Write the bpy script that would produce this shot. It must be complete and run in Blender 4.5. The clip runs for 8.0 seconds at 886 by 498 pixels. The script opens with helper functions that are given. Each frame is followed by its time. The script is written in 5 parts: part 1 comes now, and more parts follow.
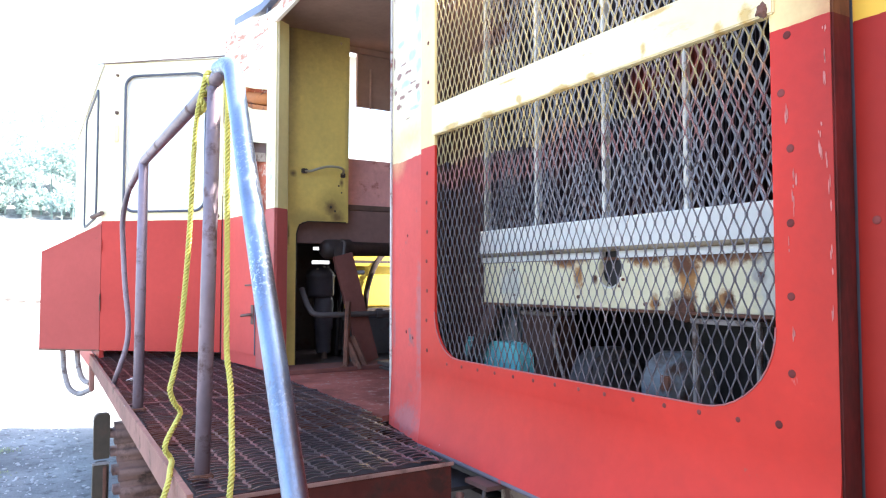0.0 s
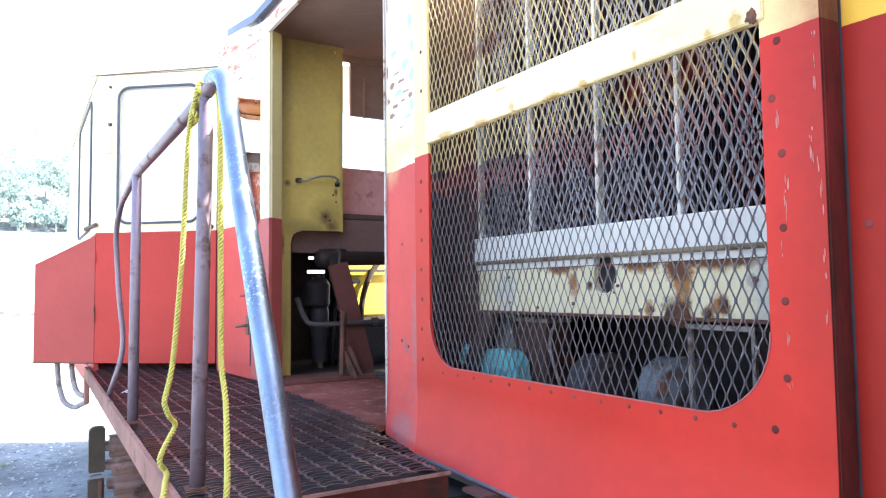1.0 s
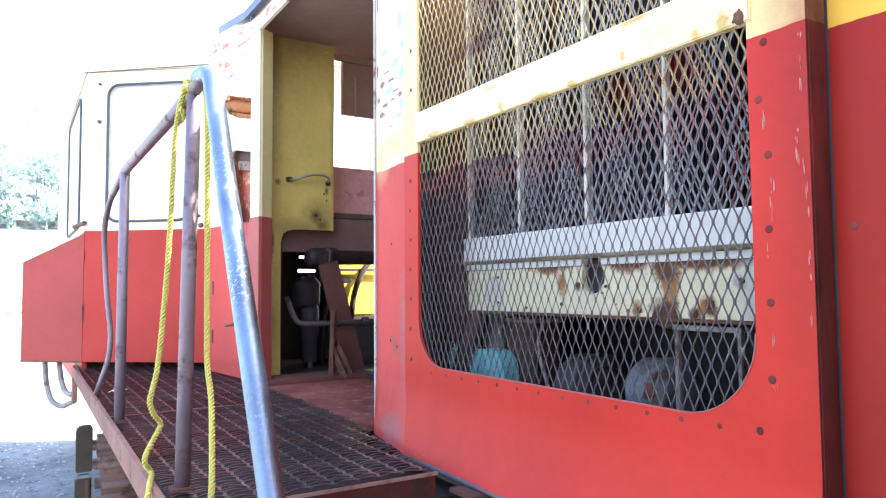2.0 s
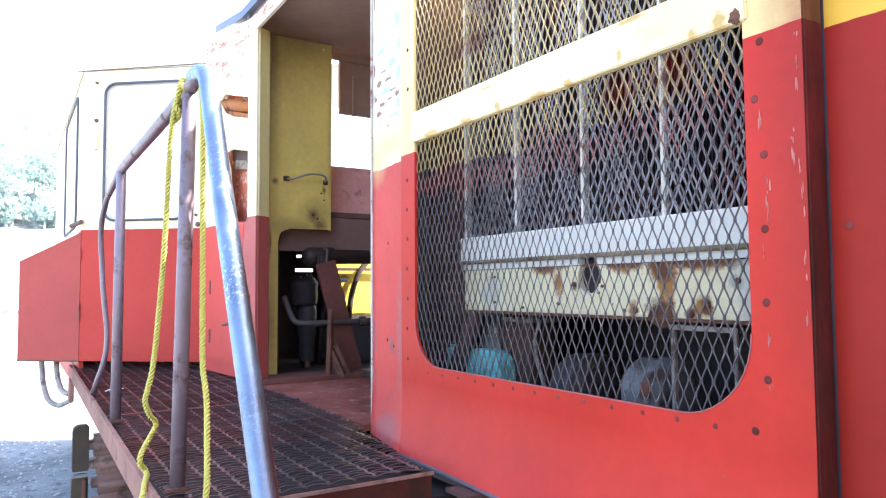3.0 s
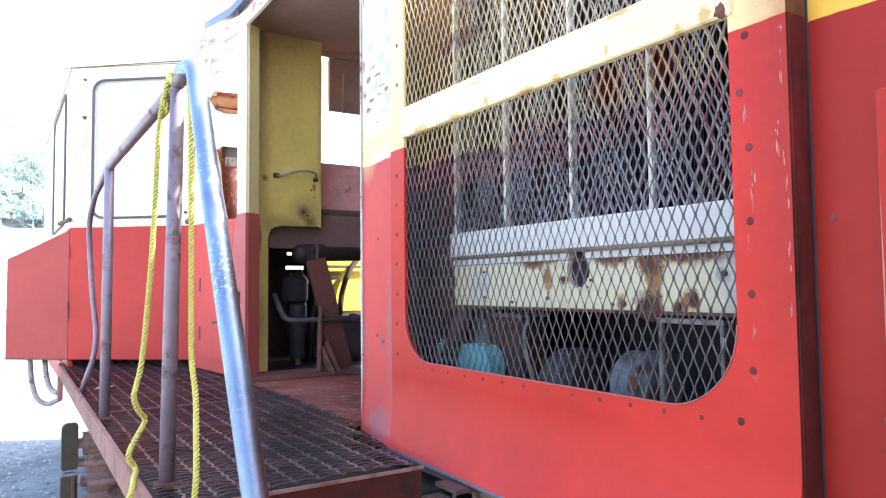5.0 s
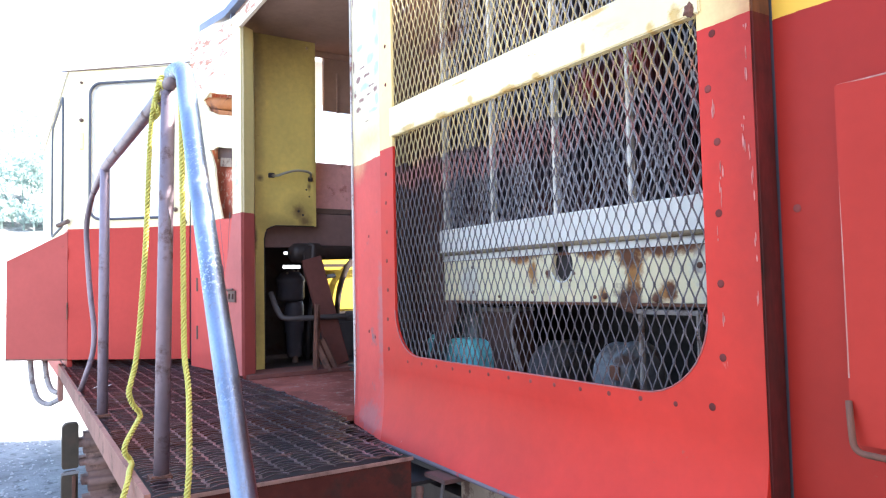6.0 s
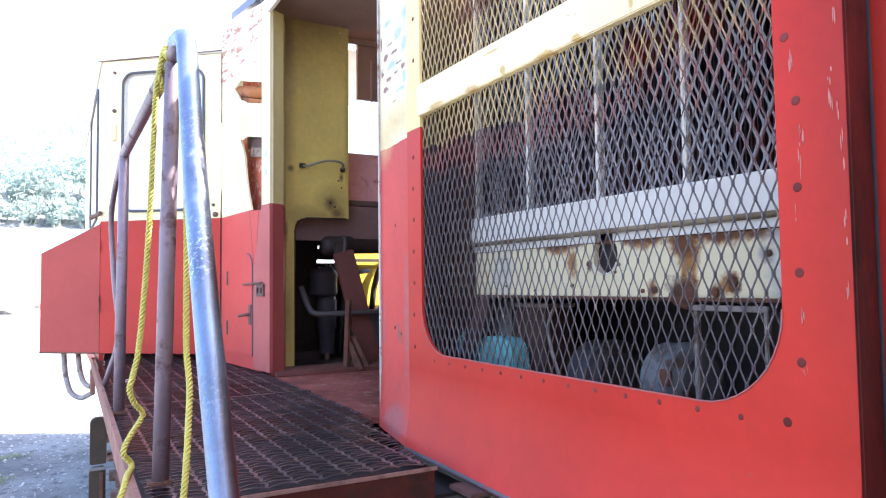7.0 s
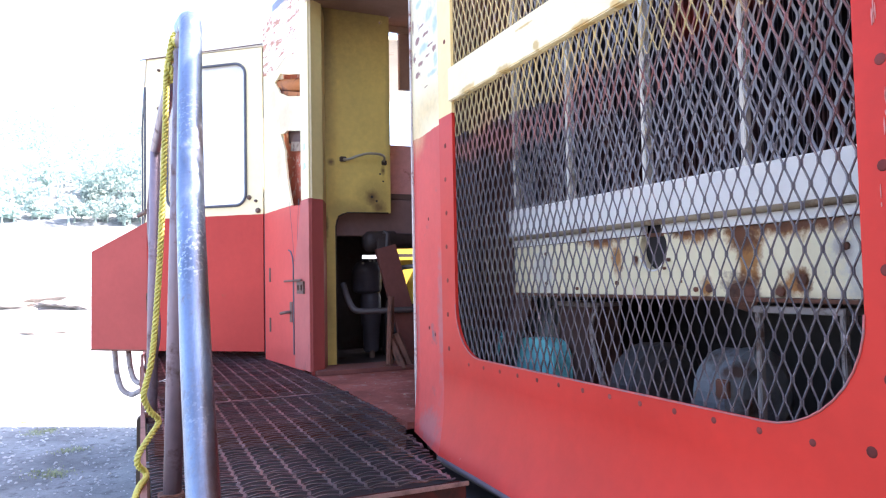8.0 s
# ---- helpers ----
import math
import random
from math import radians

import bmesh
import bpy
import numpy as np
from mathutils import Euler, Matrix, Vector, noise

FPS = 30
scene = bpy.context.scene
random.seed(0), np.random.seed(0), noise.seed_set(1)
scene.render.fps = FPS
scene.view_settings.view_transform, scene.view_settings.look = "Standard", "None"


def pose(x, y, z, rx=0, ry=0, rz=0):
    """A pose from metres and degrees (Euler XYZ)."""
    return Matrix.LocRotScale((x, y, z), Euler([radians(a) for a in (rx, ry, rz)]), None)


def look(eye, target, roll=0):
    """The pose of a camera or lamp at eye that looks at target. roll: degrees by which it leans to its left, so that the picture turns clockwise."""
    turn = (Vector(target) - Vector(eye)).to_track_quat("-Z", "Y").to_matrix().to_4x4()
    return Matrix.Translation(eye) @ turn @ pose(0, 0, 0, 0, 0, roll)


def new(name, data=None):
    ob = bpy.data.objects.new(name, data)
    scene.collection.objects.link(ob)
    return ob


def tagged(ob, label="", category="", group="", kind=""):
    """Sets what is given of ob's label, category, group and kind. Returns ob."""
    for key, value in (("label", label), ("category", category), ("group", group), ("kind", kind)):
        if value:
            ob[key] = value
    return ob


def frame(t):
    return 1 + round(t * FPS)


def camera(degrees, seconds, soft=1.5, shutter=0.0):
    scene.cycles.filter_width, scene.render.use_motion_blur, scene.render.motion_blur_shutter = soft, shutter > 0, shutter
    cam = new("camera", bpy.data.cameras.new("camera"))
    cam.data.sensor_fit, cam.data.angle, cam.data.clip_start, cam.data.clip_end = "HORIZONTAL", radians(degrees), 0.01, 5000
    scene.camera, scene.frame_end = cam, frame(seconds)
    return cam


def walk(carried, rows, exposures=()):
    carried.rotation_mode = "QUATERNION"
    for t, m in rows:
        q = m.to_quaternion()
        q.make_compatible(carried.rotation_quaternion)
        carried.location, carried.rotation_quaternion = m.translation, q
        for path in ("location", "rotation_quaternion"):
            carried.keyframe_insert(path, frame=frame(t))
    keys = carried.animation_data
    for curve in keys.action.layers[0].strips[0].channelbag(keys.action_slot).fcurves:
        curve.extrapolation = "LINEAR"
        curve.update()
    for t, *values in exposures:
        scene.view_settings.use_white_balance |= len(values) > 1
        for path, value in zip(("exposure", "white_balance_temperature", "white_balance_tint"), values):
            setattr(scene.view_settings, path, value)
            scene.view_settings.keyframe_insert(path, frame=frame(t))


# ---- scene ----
cam = camera(64.8, 8.0, soft=1.2)
PATH = [
    (0, (-0.013, 0.15, 1.651), (1.007, 1.868, 1.742), -0.0),
    (0.5, (-0.015, 0.15, 1.657), (1.007, 1.866, 1.764), -0.3),
    (1, (-0.008, 0.15, 1.653), (1.022, 1.861, 1.766), -0.7),
    (1.5, (0.002, 0.148, 1.653), (1.043, 1.852, 1.766), -0.6),
    (3, (0.015, 0.148, 1.654), (1.066, 1.846, 1.764), -0.4),
    (3.5, (0.022, 0.15, 1.65), (1.077, 1.846, 1.759), -0.4),
    (4, (0.023, 0.149, 1.649), (1.085, 1.84, 1.757), -0.4),
    (4.5, (0.021, 0.147, 1.647), (1.089, 1.834, 1.753), -0.5),
    (5.8, (0.017, 0.097, 1.632), (1.095, 1.778, 1.736), -0.8),
    (6, (0.03, 0.077, 1.63), (1.1, 1.764, 1.732), -1.2),
    (6.2, (0.041, 0.066, 1.631), (1.106, 1.756, 1.732), -1.0),
    (6.5, (0.094, 0.089, 1.631), (1.133, 1.795, 1.725), -1.1),
    (6.8, (0.154, 0.184, 1.609), (1.159, 1.91, 1.705), -0.6),
    (7, (0.183, 0.239, 1.608), (1.145, 1.99, 1.709), -0.7),
    (7.2, (0.226, 0.285, 1.617), (1.142, 2.06, 1.718), -1.3),
    (7.5, (0.272, 0.327, 1.62), (1.14, 2.126, 1.718), -2.3),
    (7.8, (0.320, 0.352, 1.614), (1.146, 2.171, 1.708), -1.5),
    (8, (0.328, 0.353, 1.62), (1.143, 2.177, 1.705), -1.1),
]
EXPOSURES = [(0, 2.79, 6450, 12), (6.2, 2.78, 6450, 13), (7.0, 2.58, 6400, 18), (8.0, 2.54, 6400, 21)]
walk(cam, [(t, look(eye, target, roll)) for t, eye, target, roll in PATH], EXPOSURES)

# ---- world, sun, exposure ----
SUN_AZ, SUN_EL = (0.882, -0.471), 48.0
world = bpy.data.worlds.new("sky")
scene.world = world
world.use_nodes = True
wt = world.node_tree
sky = wt.nodes.new("ShaderNodeTexSky")
sky.sky_type, sky.sun_disc = "NISHITA", False
sky.sun_elevation, sky.sun_rotation = radians(SUN_EL), math.atan2(SUN_AZ[0], SUN_AZ[1])
sky.air_density, sky.dust_density = 1.0, 2.5
wt.links.new(sky.outputs[0], wt.nodes["Background"].inputs[0])
wt.nodes["Background"].inputs[1].default_value = 0.15
sun = new("sun", bpy.data.lights.new("sun", "SUN"))
sun.data.energy, sun.data.angle, sun.data.color = 5.0, radians(0.5), (1.0, 0.94, 0.85)
sun.matrix_world = look((SUN_AZ[0] * 10, SUN_AZ[1] * 10, 10 * math.tan(radians(SUN_EL))), (0, 0, 0))


# ---- materials ----
def nodes_of(name):
    m = bpy.data.materials.new(name)
    m.use_nodes = True
    return m, m.node_tree, m.node_tree.nodes["Principled BSDF"]


def noise_tex(nt, scale, detail=4.0, rough=0.6, stretch=(1, 1, 1), vec=None):
    n = nt.nodes.new("ShaderNodeTexNoise")
    n.inputs["Scale"].default_value, n.inputs["Detail"].default_value, n.inputs["Roughness"].default_value = scale, detail, rough
    mp = nt.nodes.new("ShaderNodeMapping")
    mp.inputs["Scale"].default_value = stretch
    if vec is None:
        vec = nt.nodes.new("ShaderNodeNewGeometry").outputs["Position"]
    nt.links.new(vec, mp.inputs["Vector"])
    nt.links.new(mp.outputs[0], n.inputs["Vector"])
    return n.outputs["Fac"]


def ramp(nt, fac, a, b, ca=(0, 0, 0, 1), cb=(1, 1, 1, 1)):
    r = nt.nodes.new("ShaderNodeValToRGB")
    r.color_ramp.elements[0].position, r.color_ramp.elements[1].position = a, b
    r.color_ramp.elements[0].color, r.color_ramp.elements[1].color = ca, cb
    nt.links.new(fac, r.inputs[0])
    return r.outputs[0]


def mixed(nt, fac, a, b, blend="MIX"):
    m = nt.nodes.new("ShaderNodeMix")
    m.data_type, m.blend_type = "RGBA", blend
    for sock, v in ((0, fac), (6, a), (7, b)):
        if isinstance(v, (tuple, float, int)):
            m.inputs[sock].default_value = (*v, 1) if isinstance(v, tuple) and len(v) == 3 else v
        else:
            nt.links.new(v, m.inputs[sock])
    return m.outputs[2]


def bumped(nt, bsdf, height, strength, dist=0.01):
    b = nt.nodes.new("ShaderNodeBump")
    b.inputs["Strength"].default_value, b.inputs["Distance"].default_value = strength, dist
    nt.links.new(height, b.inputs["Height"])
    nt.links.new(b.outputs[0], bsdf.inputs["Normal"])


def surface(name, base, rough=0.6, metal=0.0, vary=0.25, big=1.5, fine=30.0, bump=0.15, bdist=0.004,
            gloss=0.5, wear=None, wear_at=(0.62, 0.7), wear_scale=6.0, streak=(1, 1, 1), upper=None, split=None, ragged=0.01, random=0.0, chips=None, chip_at=(0.70, 0.74), chip_scale=18.0, chip_stretch=(1, 1, 0.25)):
    """A painted or bare surface: two scales of variation, worn or rusty patches, and a second paint above the height split."""
    m, nt, bsdf = nodes_of(name)
    col = base
    if upper:
        sep = nt.nodes.new("ShaderNodeSeparateXYZ")
        nt.links.new(nt.nodes.new("ShaderNodeNewGeometry").outputs["Position"], sep.inputs[0])
        wob = nt.nodes.new("ShaderNodeMath")
        wob.operation = "MULTIPLY_ADD"
        nt.links.new(noise_tex(nt, 9.0), wob.inputs[0])
        wob.inputs[1].default_value = ragged
        nt.links.new(sep.outputs[2], wob.inputs[2])
        cut = nt.nodes.new("ShaderNodeMath")
        cut.operation, cut.inputs[1].default_value = "GREATER_THAN", split + ragged * 0.5
        nt.links.new(wob.outputs[0], cut.inputs[0])
        col = mixed(nt, cut.outputs[0], base, upper)
    dark = tuple(c * (1 - vary) for c in (1, 1, 1))
    light = tuple(1 + vary * 0.5 for c in (1, 1, 1))
    v1 = mixed(nt, ramp(nt, noise_tex(nt, big, 5), 0.3, 0.7), dark, light)
    v2 = mixed(nt, noise_tex(nt, fine, 3), tuple(1 - vary * 0.6 for _ in range(3)), tuple(1 + vary * 0.4 for _ in range(3)))
    col = mixed(nt, 1.0, col, v1, "MULTIPLY")
    col = mixed(nt, 1.0, col, v2, "MULTIPLY")
    if random:
        info = nt.nodes.new("ShaderNodeObjectInfo")
        rv = mixed(nt, info.outputs["Random"], (1 - random,) * 3, (1 + random,) * 3)
        col = mixed(nt, 1.0, col, rv, "MULTIPLY")
    if chips:
        c = noise_tex(nt, chip_scale, 5, 0.65, chip_stretch)
        where = ramp(nt, noise_tex(nt, 2.3, 2), 0.45, 0.62)
        col = mixed(nt, mixed(nt, 1.0, ramp(nt, c, *chip_at), where, "MULTIPLY"), col, chips)
    if wear:
        w = noise_tex(nt, wear_scale, 6, 0.7, streak)
        mask = ramp(nt, w, *wear_at)
        tint = mixed(nt, noise_tex(nt, wear_scale * 5, 3), tuple(c * 0.5 for c in wear), wear)
        col = mixed(nt, mask, col, tint)
        r = nt.nodes.new("ShaderNodeMapRange")
        nt.links.new(mask, r.inputs[0])
        r.inputs[3].default_value, r.inputs[4].default_value = rough, 0.85
        nt.links.new(r.outputs[0], bsdf.inputs["Roughness"])
    else:
        bsdf.inputs["Roughness"].default_value = rough
    nt.links.new(col, bsdf.inputs["Base Color"])
    bsdf.inputs["Metallic"].default_value = metal
    bsdf.inputs["Specular IOR Level"].default_value = gloss
    if bump:
        bumped(nt, bsdf, noise_tex(nt, fine * 1.5, 5), bump, bdist)
    return m


def stain_or_shade(m, spots, colour, amount=0.9, grainy=1.6, span=(0.75, 1.0)):
    """Rust, dirt or painted shade of its own shape: (centre, reach along x, y and z), broken up by grain."""
    nt = m.node_tree
    bsdf = nt.nodes["Principled BSDF"]
    pos = nt.nodes.new("ShaderNodeNewGeometry").outputs["Position"]
    grain = noise_tex(nt, 26, 5, 0.7)
    col = bsdf.inputs["Base Color"].links[0].from_socket
    total = None
    for centre, reach in spots:
        sub, mul, ln = (nt.nodes.new("ShaderNodeVectorMath") for _ in range(3))
        sub.operation, mul.operation, ln.operation = "SUBTRACT", "MULTIPLY", "LENGTH"
        sub.inputs[1].default_value, mul.inputs[1].default_value = centre, tuple(1 / r for r in reach)
        nt.links.new(pos, sub.inputs[0])
        nt.links.new(sub.outputs[0], mul.inputs[0])
        nt.links.new(mul.outputs[0], ln.inputs[0])
        far = nt.nodes.new("ShaderNodeMath")
        far.operation = "MULTIPLY_ADD"
        far.inputs[1].default_value = grainy
        nt.links.new(grain, far.inputs[0])
        nt.links.new(ln.outputs["Value"], far.inputs[2])
        one = ramp(nt, far.outputs[0], 0.0, 1.0, (amount,) * 3 + (1,), (0, 0, 0, 1))
        ramp_node = one.node
        ramp_node.color_ramp.elements[0].position, ramp_node.color_ramp.elements[1].position = span
        half = nt.nodes.new("ShaderNodeMath")
        half.operation, half.inputs[1].default_value = "MULTIPLY", 0.62
        nt.links.new(far.outputs[0], half.inputs[0])
        nt.links.new(half.outputs[0], ramp_node.inputs[0])
        total = one if total is None else mixed(nt, 1.0, total, one, "LIGHTEN")
    tint = mixed(nt, noise_tex(nt, 40, 3), tuple(c * 0.45 for c in colour), colour)
    nt.links.new(mixed(nt, total, col, tint), bsdf.inputs["Base Color"])


RED, CREAM, YELLOW, RUST = (0.575, 0.033, 0.021), (0.92, 0.80, 0.50), (0.80, 0.61, 0.16), (0.14, 0.055, 0.03)
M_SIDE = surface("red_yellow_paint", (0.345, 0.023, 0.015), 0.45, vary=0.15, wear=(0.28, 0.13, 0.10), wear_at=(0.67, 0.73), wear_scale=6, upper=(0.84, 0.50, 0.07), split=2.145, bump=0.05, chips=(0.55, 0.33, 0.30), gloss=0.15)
M_DOOR = surface("red_cream_paint", RED, 0.4, vary=0.17, big=2.2, chips=(0.55, 0.27, 0.24), chip_at=(0.69, 0.71), wear=(0.30, 0.14, 0.10), wear_at=(0.66, 0.72), wear_scale=7, upper=(0.90, 0.69, 0.32), split=2.155, bump=0.05, gloss=0.18)
# deeper red fading in towards the door's near edge
stain_or_shade(M_DOOR, [((1.28, 0.83, 2.0), (0.2, 0.16, 0.75))], (0.38, 0.030, 0.022), 0.7, 0.5, (0.35, 0.85))
M_CAB = surface("cab_paint", (0.47, 0.052, 0.040), 0.5, vary=0.15, wear=(0.32, 0.12, 0.06), wear_at=(0.66, 0.74), wear_scale=5, upper=CREAM, split=2.075, bump=0.05, gloss=0.15)
# paler version of the cab paint for the wall beside the recess
M_CABPALE = surface("paler_cab_paint", (0.63, 0.092, 0.076), 0.5, vary=0.15, wear=(0.36, 0.12, 0.08), wear_at=(0.68, 0.74), wear_scale=6, upper=CREAM, split=2.075, bump=0.05, gloss=0.2)
stain_or_shade(M_CABPALE, [((1.19, 4.62, 2.62), (0.2, 0.30, 0.16)), ((1.16, 4.86, 2.80), (0.2, 0.12, 0.14)), ((1.17, 4.75, 2.35), (0.2, 0.10, 0.2)), ((1.15, 4.95, 3.2), (0.2, 0.1, 0.06))], (0.88, 0.60, 0.42), 0.55)
M_RED = surface("red_paint", (0.40, 0.074, 0.062), 0.5, vary=0.15, wear=(0.25, 0.10, 0.07), wear_at=(0.68, 0.75), bump=0.05, gloss=0.15)
M_CREAM = surface("cream_paint", (0.88, 0.74, 0.42), 0.5, vary=0.14, wear=(0.50, 0.24, 0.05), wear_at=(0.66, 0.72), wear_scale=9, streak=(1, 0.45, 1.6), chips=(0.45, 0.25, 0.10), chip_at=(0.62, 0.67), chip_stretch=(1, 0.3, 1))
stain_or_shade(M_CREAM, [((1.26, y, z), (0.1, a, b)) for y, z, a, b in ((1.06, 2.205, 0.03, 0.03), (1.13, 2.198, 0.02, 0.02), (1.345, 2.215, 0.015, 0.03), (1.53, 2.196, 0.03, 0.014), (1.66, 2.194, 0.06, 0.012), (1.845, 2.205, 0.02, 0.022), (2.02, 2.196, 0.05, 0.014), (2.25, 2.20, 0.08, 0.014), (1.30, 2.292, 0.08, 0.010), (1.9, 2.275, 0.06, 0.006))], (0.72, 0.40, 0.05), 0.75)
M_TORN = surface("peeling_paint", (0.90, 0.80, 0.66), 0.6, vary=0.15, wear=(0.68, 0.32, 0.21), wear_at=(0.545, 0.585), wear_scale=11, streak=(0.6, 0.6, 2.2))
M_YELLOW = surface("yellow_paint_shaded_top", YELLOW, 0.5, vary=0.25, wear=(0.10, 0.07, 0.03), wear_at=(0.66, 0.78), wear_scale=4)
stain_or_shade(M_YELLOW, [((1.69, 4.465, 2.13), (0.055, 0.1, 0.07)), ((1.735, 4.465, 2.07), (0.07, 0.1, 0.05)), ((1.765, 4.465, 2.30), (0.02, 0.1, 0.04)), ((1.43, 4.465, 2.34), (0.03, 0.1, 0.03)), ((1.40, 4.465, 1.95), (0.02, 0.1, 0.12))], (0.13, 0.055, 0.03), 0.85, 0.9, (0.40, 0.85))
# softly browner along the plate's edges and round the lower rust marks
stain_or_shade(M_YELLOW, [((1.39, 4.465, 2.75), (0.09, 0.1, 0.9)), ((1.82, 4.465, 2.6), (0.04, 0.1, 0.7)), ((1.41, 4.465, 1.45), (0.08, 0.1, 0.5)), ((1.71, 4.465, 2.12), (0.16, 0.1, 0.16)), ((1.60, 4.465, 2.05), (0.3, 0.1, 0.08))], (0.30, 0.20, 0.07), 0.6, 0.4, (0.18, 0.74))
# the roof's shade on the top of the plate, painted as a dark band
stain_or_shade(M_YELLOW, [((1.58, 4.465, 3.42), (0.7, 0.1, 0.62)), ((1.40, 4.465, 3.3), (0.16, 0.1, 0.6))], (0.10, 0.075, 0.065), 0.75, 0.4, (0.18, 0.74))
M_RUST = surface("rusted_steel", (0.20, 0.085, 0.055), 0.85, vary=0.45, wear=(0.09, 0.045, 0.03), wear_at=(0.5, 0.65), wear_scale=9, bump=0.4)
M_GRATE = surface("rusty_grating_steel", (0.23, 0.185, 0.21), 0.28, metal=0.7, vary=0.5, wear=(0.26, 0.13, 0.10), wear_at=(0.52, 0.66), bump=0.3)
stain_or_shade(M_GRATE, [((0.45, 4.6, 1.1), (0.55, 2.2, 1.0)), ((0.40, 2.9, 1.1), (0.25, 1.2, 1.0))], (0.27, 0.125, 0.10), 0.75, 0.5, (0.20, 0.80))
M_RAIL = surface("weathered_pipe_steel", (0.25, 0.195, 0.23), 0.42, metal=0.4, vary=0.35, wear=(0.15, 0.085, 0.075), wear_at=(0.54, 0.68), wear_scale=12, bump=0.25)
M_GALV = surface("worn_galvanised_pipe", (0.205, 0.27, 0.385), 0.33, metal=0.75, vary=0.30, big=5, fine=150, chips=(0.62, 0.68, 0.74), chip_at=(0.54, 0.62), chip_scale=130, chip_stretch=(1, 1, 1), wear=(0.30, 0.32, 0.37), wear_at=(0.55, 0.75), wear_scale=60, streak=(1, 1, 0.6), bump=0.25)
# rust on the pipe's +x side, with the door's dark reflection painted in
stain_or_shade(M_GALV, [((0.470, 1.33, 1.02), (0.040, 0.14, 0.24)), ((0.462, 1.46, 1.30), (0.038, 0.14, 0.26)), ((0.464, 1.62, 1.58), (0.034, 0.14, 0.24)), ((0.474, 1.80, 1.86), (0.030, 0.12, 0.20))], (0.13, 0.075, 0.065), 0.9, 0.5, (0.50, 0.90))
# the pale chips double as painted highlights on the strands
M_STRAND = surface("worn_mesh_steel", (0.31, 0.285, 0.305), 0.26, metal=0.35, vary=0.45, fine=60, bump=0.25, upper=(0.95, 0.80, 0.48), split=2.065, ragged=0.12, chips=(0.72, 0.62, 0.60), chip_at=(0.58, 0.65), chip_scale=24, chip_stretch=(1, 1, 1))


def coat_between(m, middle, low, high):
    """An older coat of paint that shows where the two coats meet, faded in by coarse and fine noise."""
    nt = m.node_tree
    bsdf = nt.nodes["Principled BSDF"]
    sep = nt.nodes.new("ShaderNodeSeparateXYZ")
    nt.links.new(nt.nodes.new("ShaderNodeNewGeometry").outputs["Position"], sep.inputs[0])
    rough = nt.nodes.new("ShaderNodeMath")
    rough.operation, rough.inputs[1].default_value = "MULTIPLY_ADD", 0.30
    nt.links.new(noise_tex(nt, 3.2, 5, 0.7), rough.inputs[0])
    nt.links.new(sep.outputs[2], rough.inputs[2])
    mid, half = (low + high) / 2 + 0.15, (high - low) / 2
    off, size, inv = (nt.nodes.new("ShaderNodeMath") for _ in range(3))
    off.operation, off.inputs[1].default_value = "SUBTRACT", mid
    size.operation = "ABSOLUTE"
    inv.operation, inv.inputs[1].default_value = "DIVIDE", half
    nt.links.new(rough.outputs[0], off.inputs[0])
    nt.links.new(off.outputs[0], size.inputs[0])
    nt.links.new(size.outputs[0], inv.inputs[0])
    mask = ramp(nt, inv.outputs[0], 0.35, 1.0, (0.6, 0.6, 0.6, 1), (0, 0, 0, 1))
    nt.links.new(mixed(nt, mask, bsdf.inputs["Base Color"].links[0].from_socket, middle), bsdf.inputs["Base Color"])


coat_between(M_STRAND, (0.74, 0.36, 0.32), 1.96, 2.09)
stain_or_shade(M_STRAND, [((1.285, 1.03, 1.95), (0.1, 0.13, 0.22)), ((1.285, 1.9, 2.62), (0.1, 0.16, 0.16)), ((1.285, 2.0, 2.45), (0.1, 0.20, 0.05))], (0.46, 0.19, 0.18), 0.6)
M_DARK = surface("oily_dark_iron", (0.07, 0.054, 0.05), 0.6, metal=0.3, vary=0.5, wear=(0.09, 0.05, 0.035), wear_at=(0.55, 0.7))
M_CORE = surface("radiator_fins", (0.055, 0.048, 0.065), 0.45, metal=0.4, vary=0.4, fine=90, wear=(0.16, 0.05, 0.035), wear_at=(0.5, 0.7), wear_scale=4)
M_WHITE = surface("chipped_white_paint", (0.90, 0.90, 0.84), 0.5, vary=0.15, wear=(0.25, 0.10, 0.03), wear_at=(0.63, 0.68), wear_scale=8)
M_RUBBER_GAP = surface("dark_rubber_and_gaps", (0.085, 0.095, 0.125), 0.6, vary=0.3)
M_ROPE = surface("yellow_plastic_rope", (0.60, 0.55, 0.12), 0.5, vary=0.2, fine=120)
M_CYAN = surface("turquoise_paint", (0.25, 0.84, 0.90), 0.5, vary=0.3)
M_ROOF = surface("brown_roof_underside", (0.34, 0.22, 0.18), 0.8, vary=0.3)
M_GREY = surface("grey_engine_paint", (0.20, 0.235, 0.265), 0.5, vary=0.4, wear=(0.10, 0.06, 0.04), wear_at=(0.5, 0.65))
stain_or_shade(M_GREY, [((1.5, 1.47, 1.41), (0.1, 0.035, 0.03)), ((1.5, 1.49, 1.36), (0.1, 0.02, 0.03))], (0.12, 0.06, 0.04))
M_WOOD = surface("rust_red_plank", (0.19, 0.064, 0.049), 0.8, vary=0.4, streak=(1, 1, 0.2))
M_HINGE = surface("worn_fittings", (0.18, 0.12, 0.10), 0.6, metal=0.5, vary=0.4)

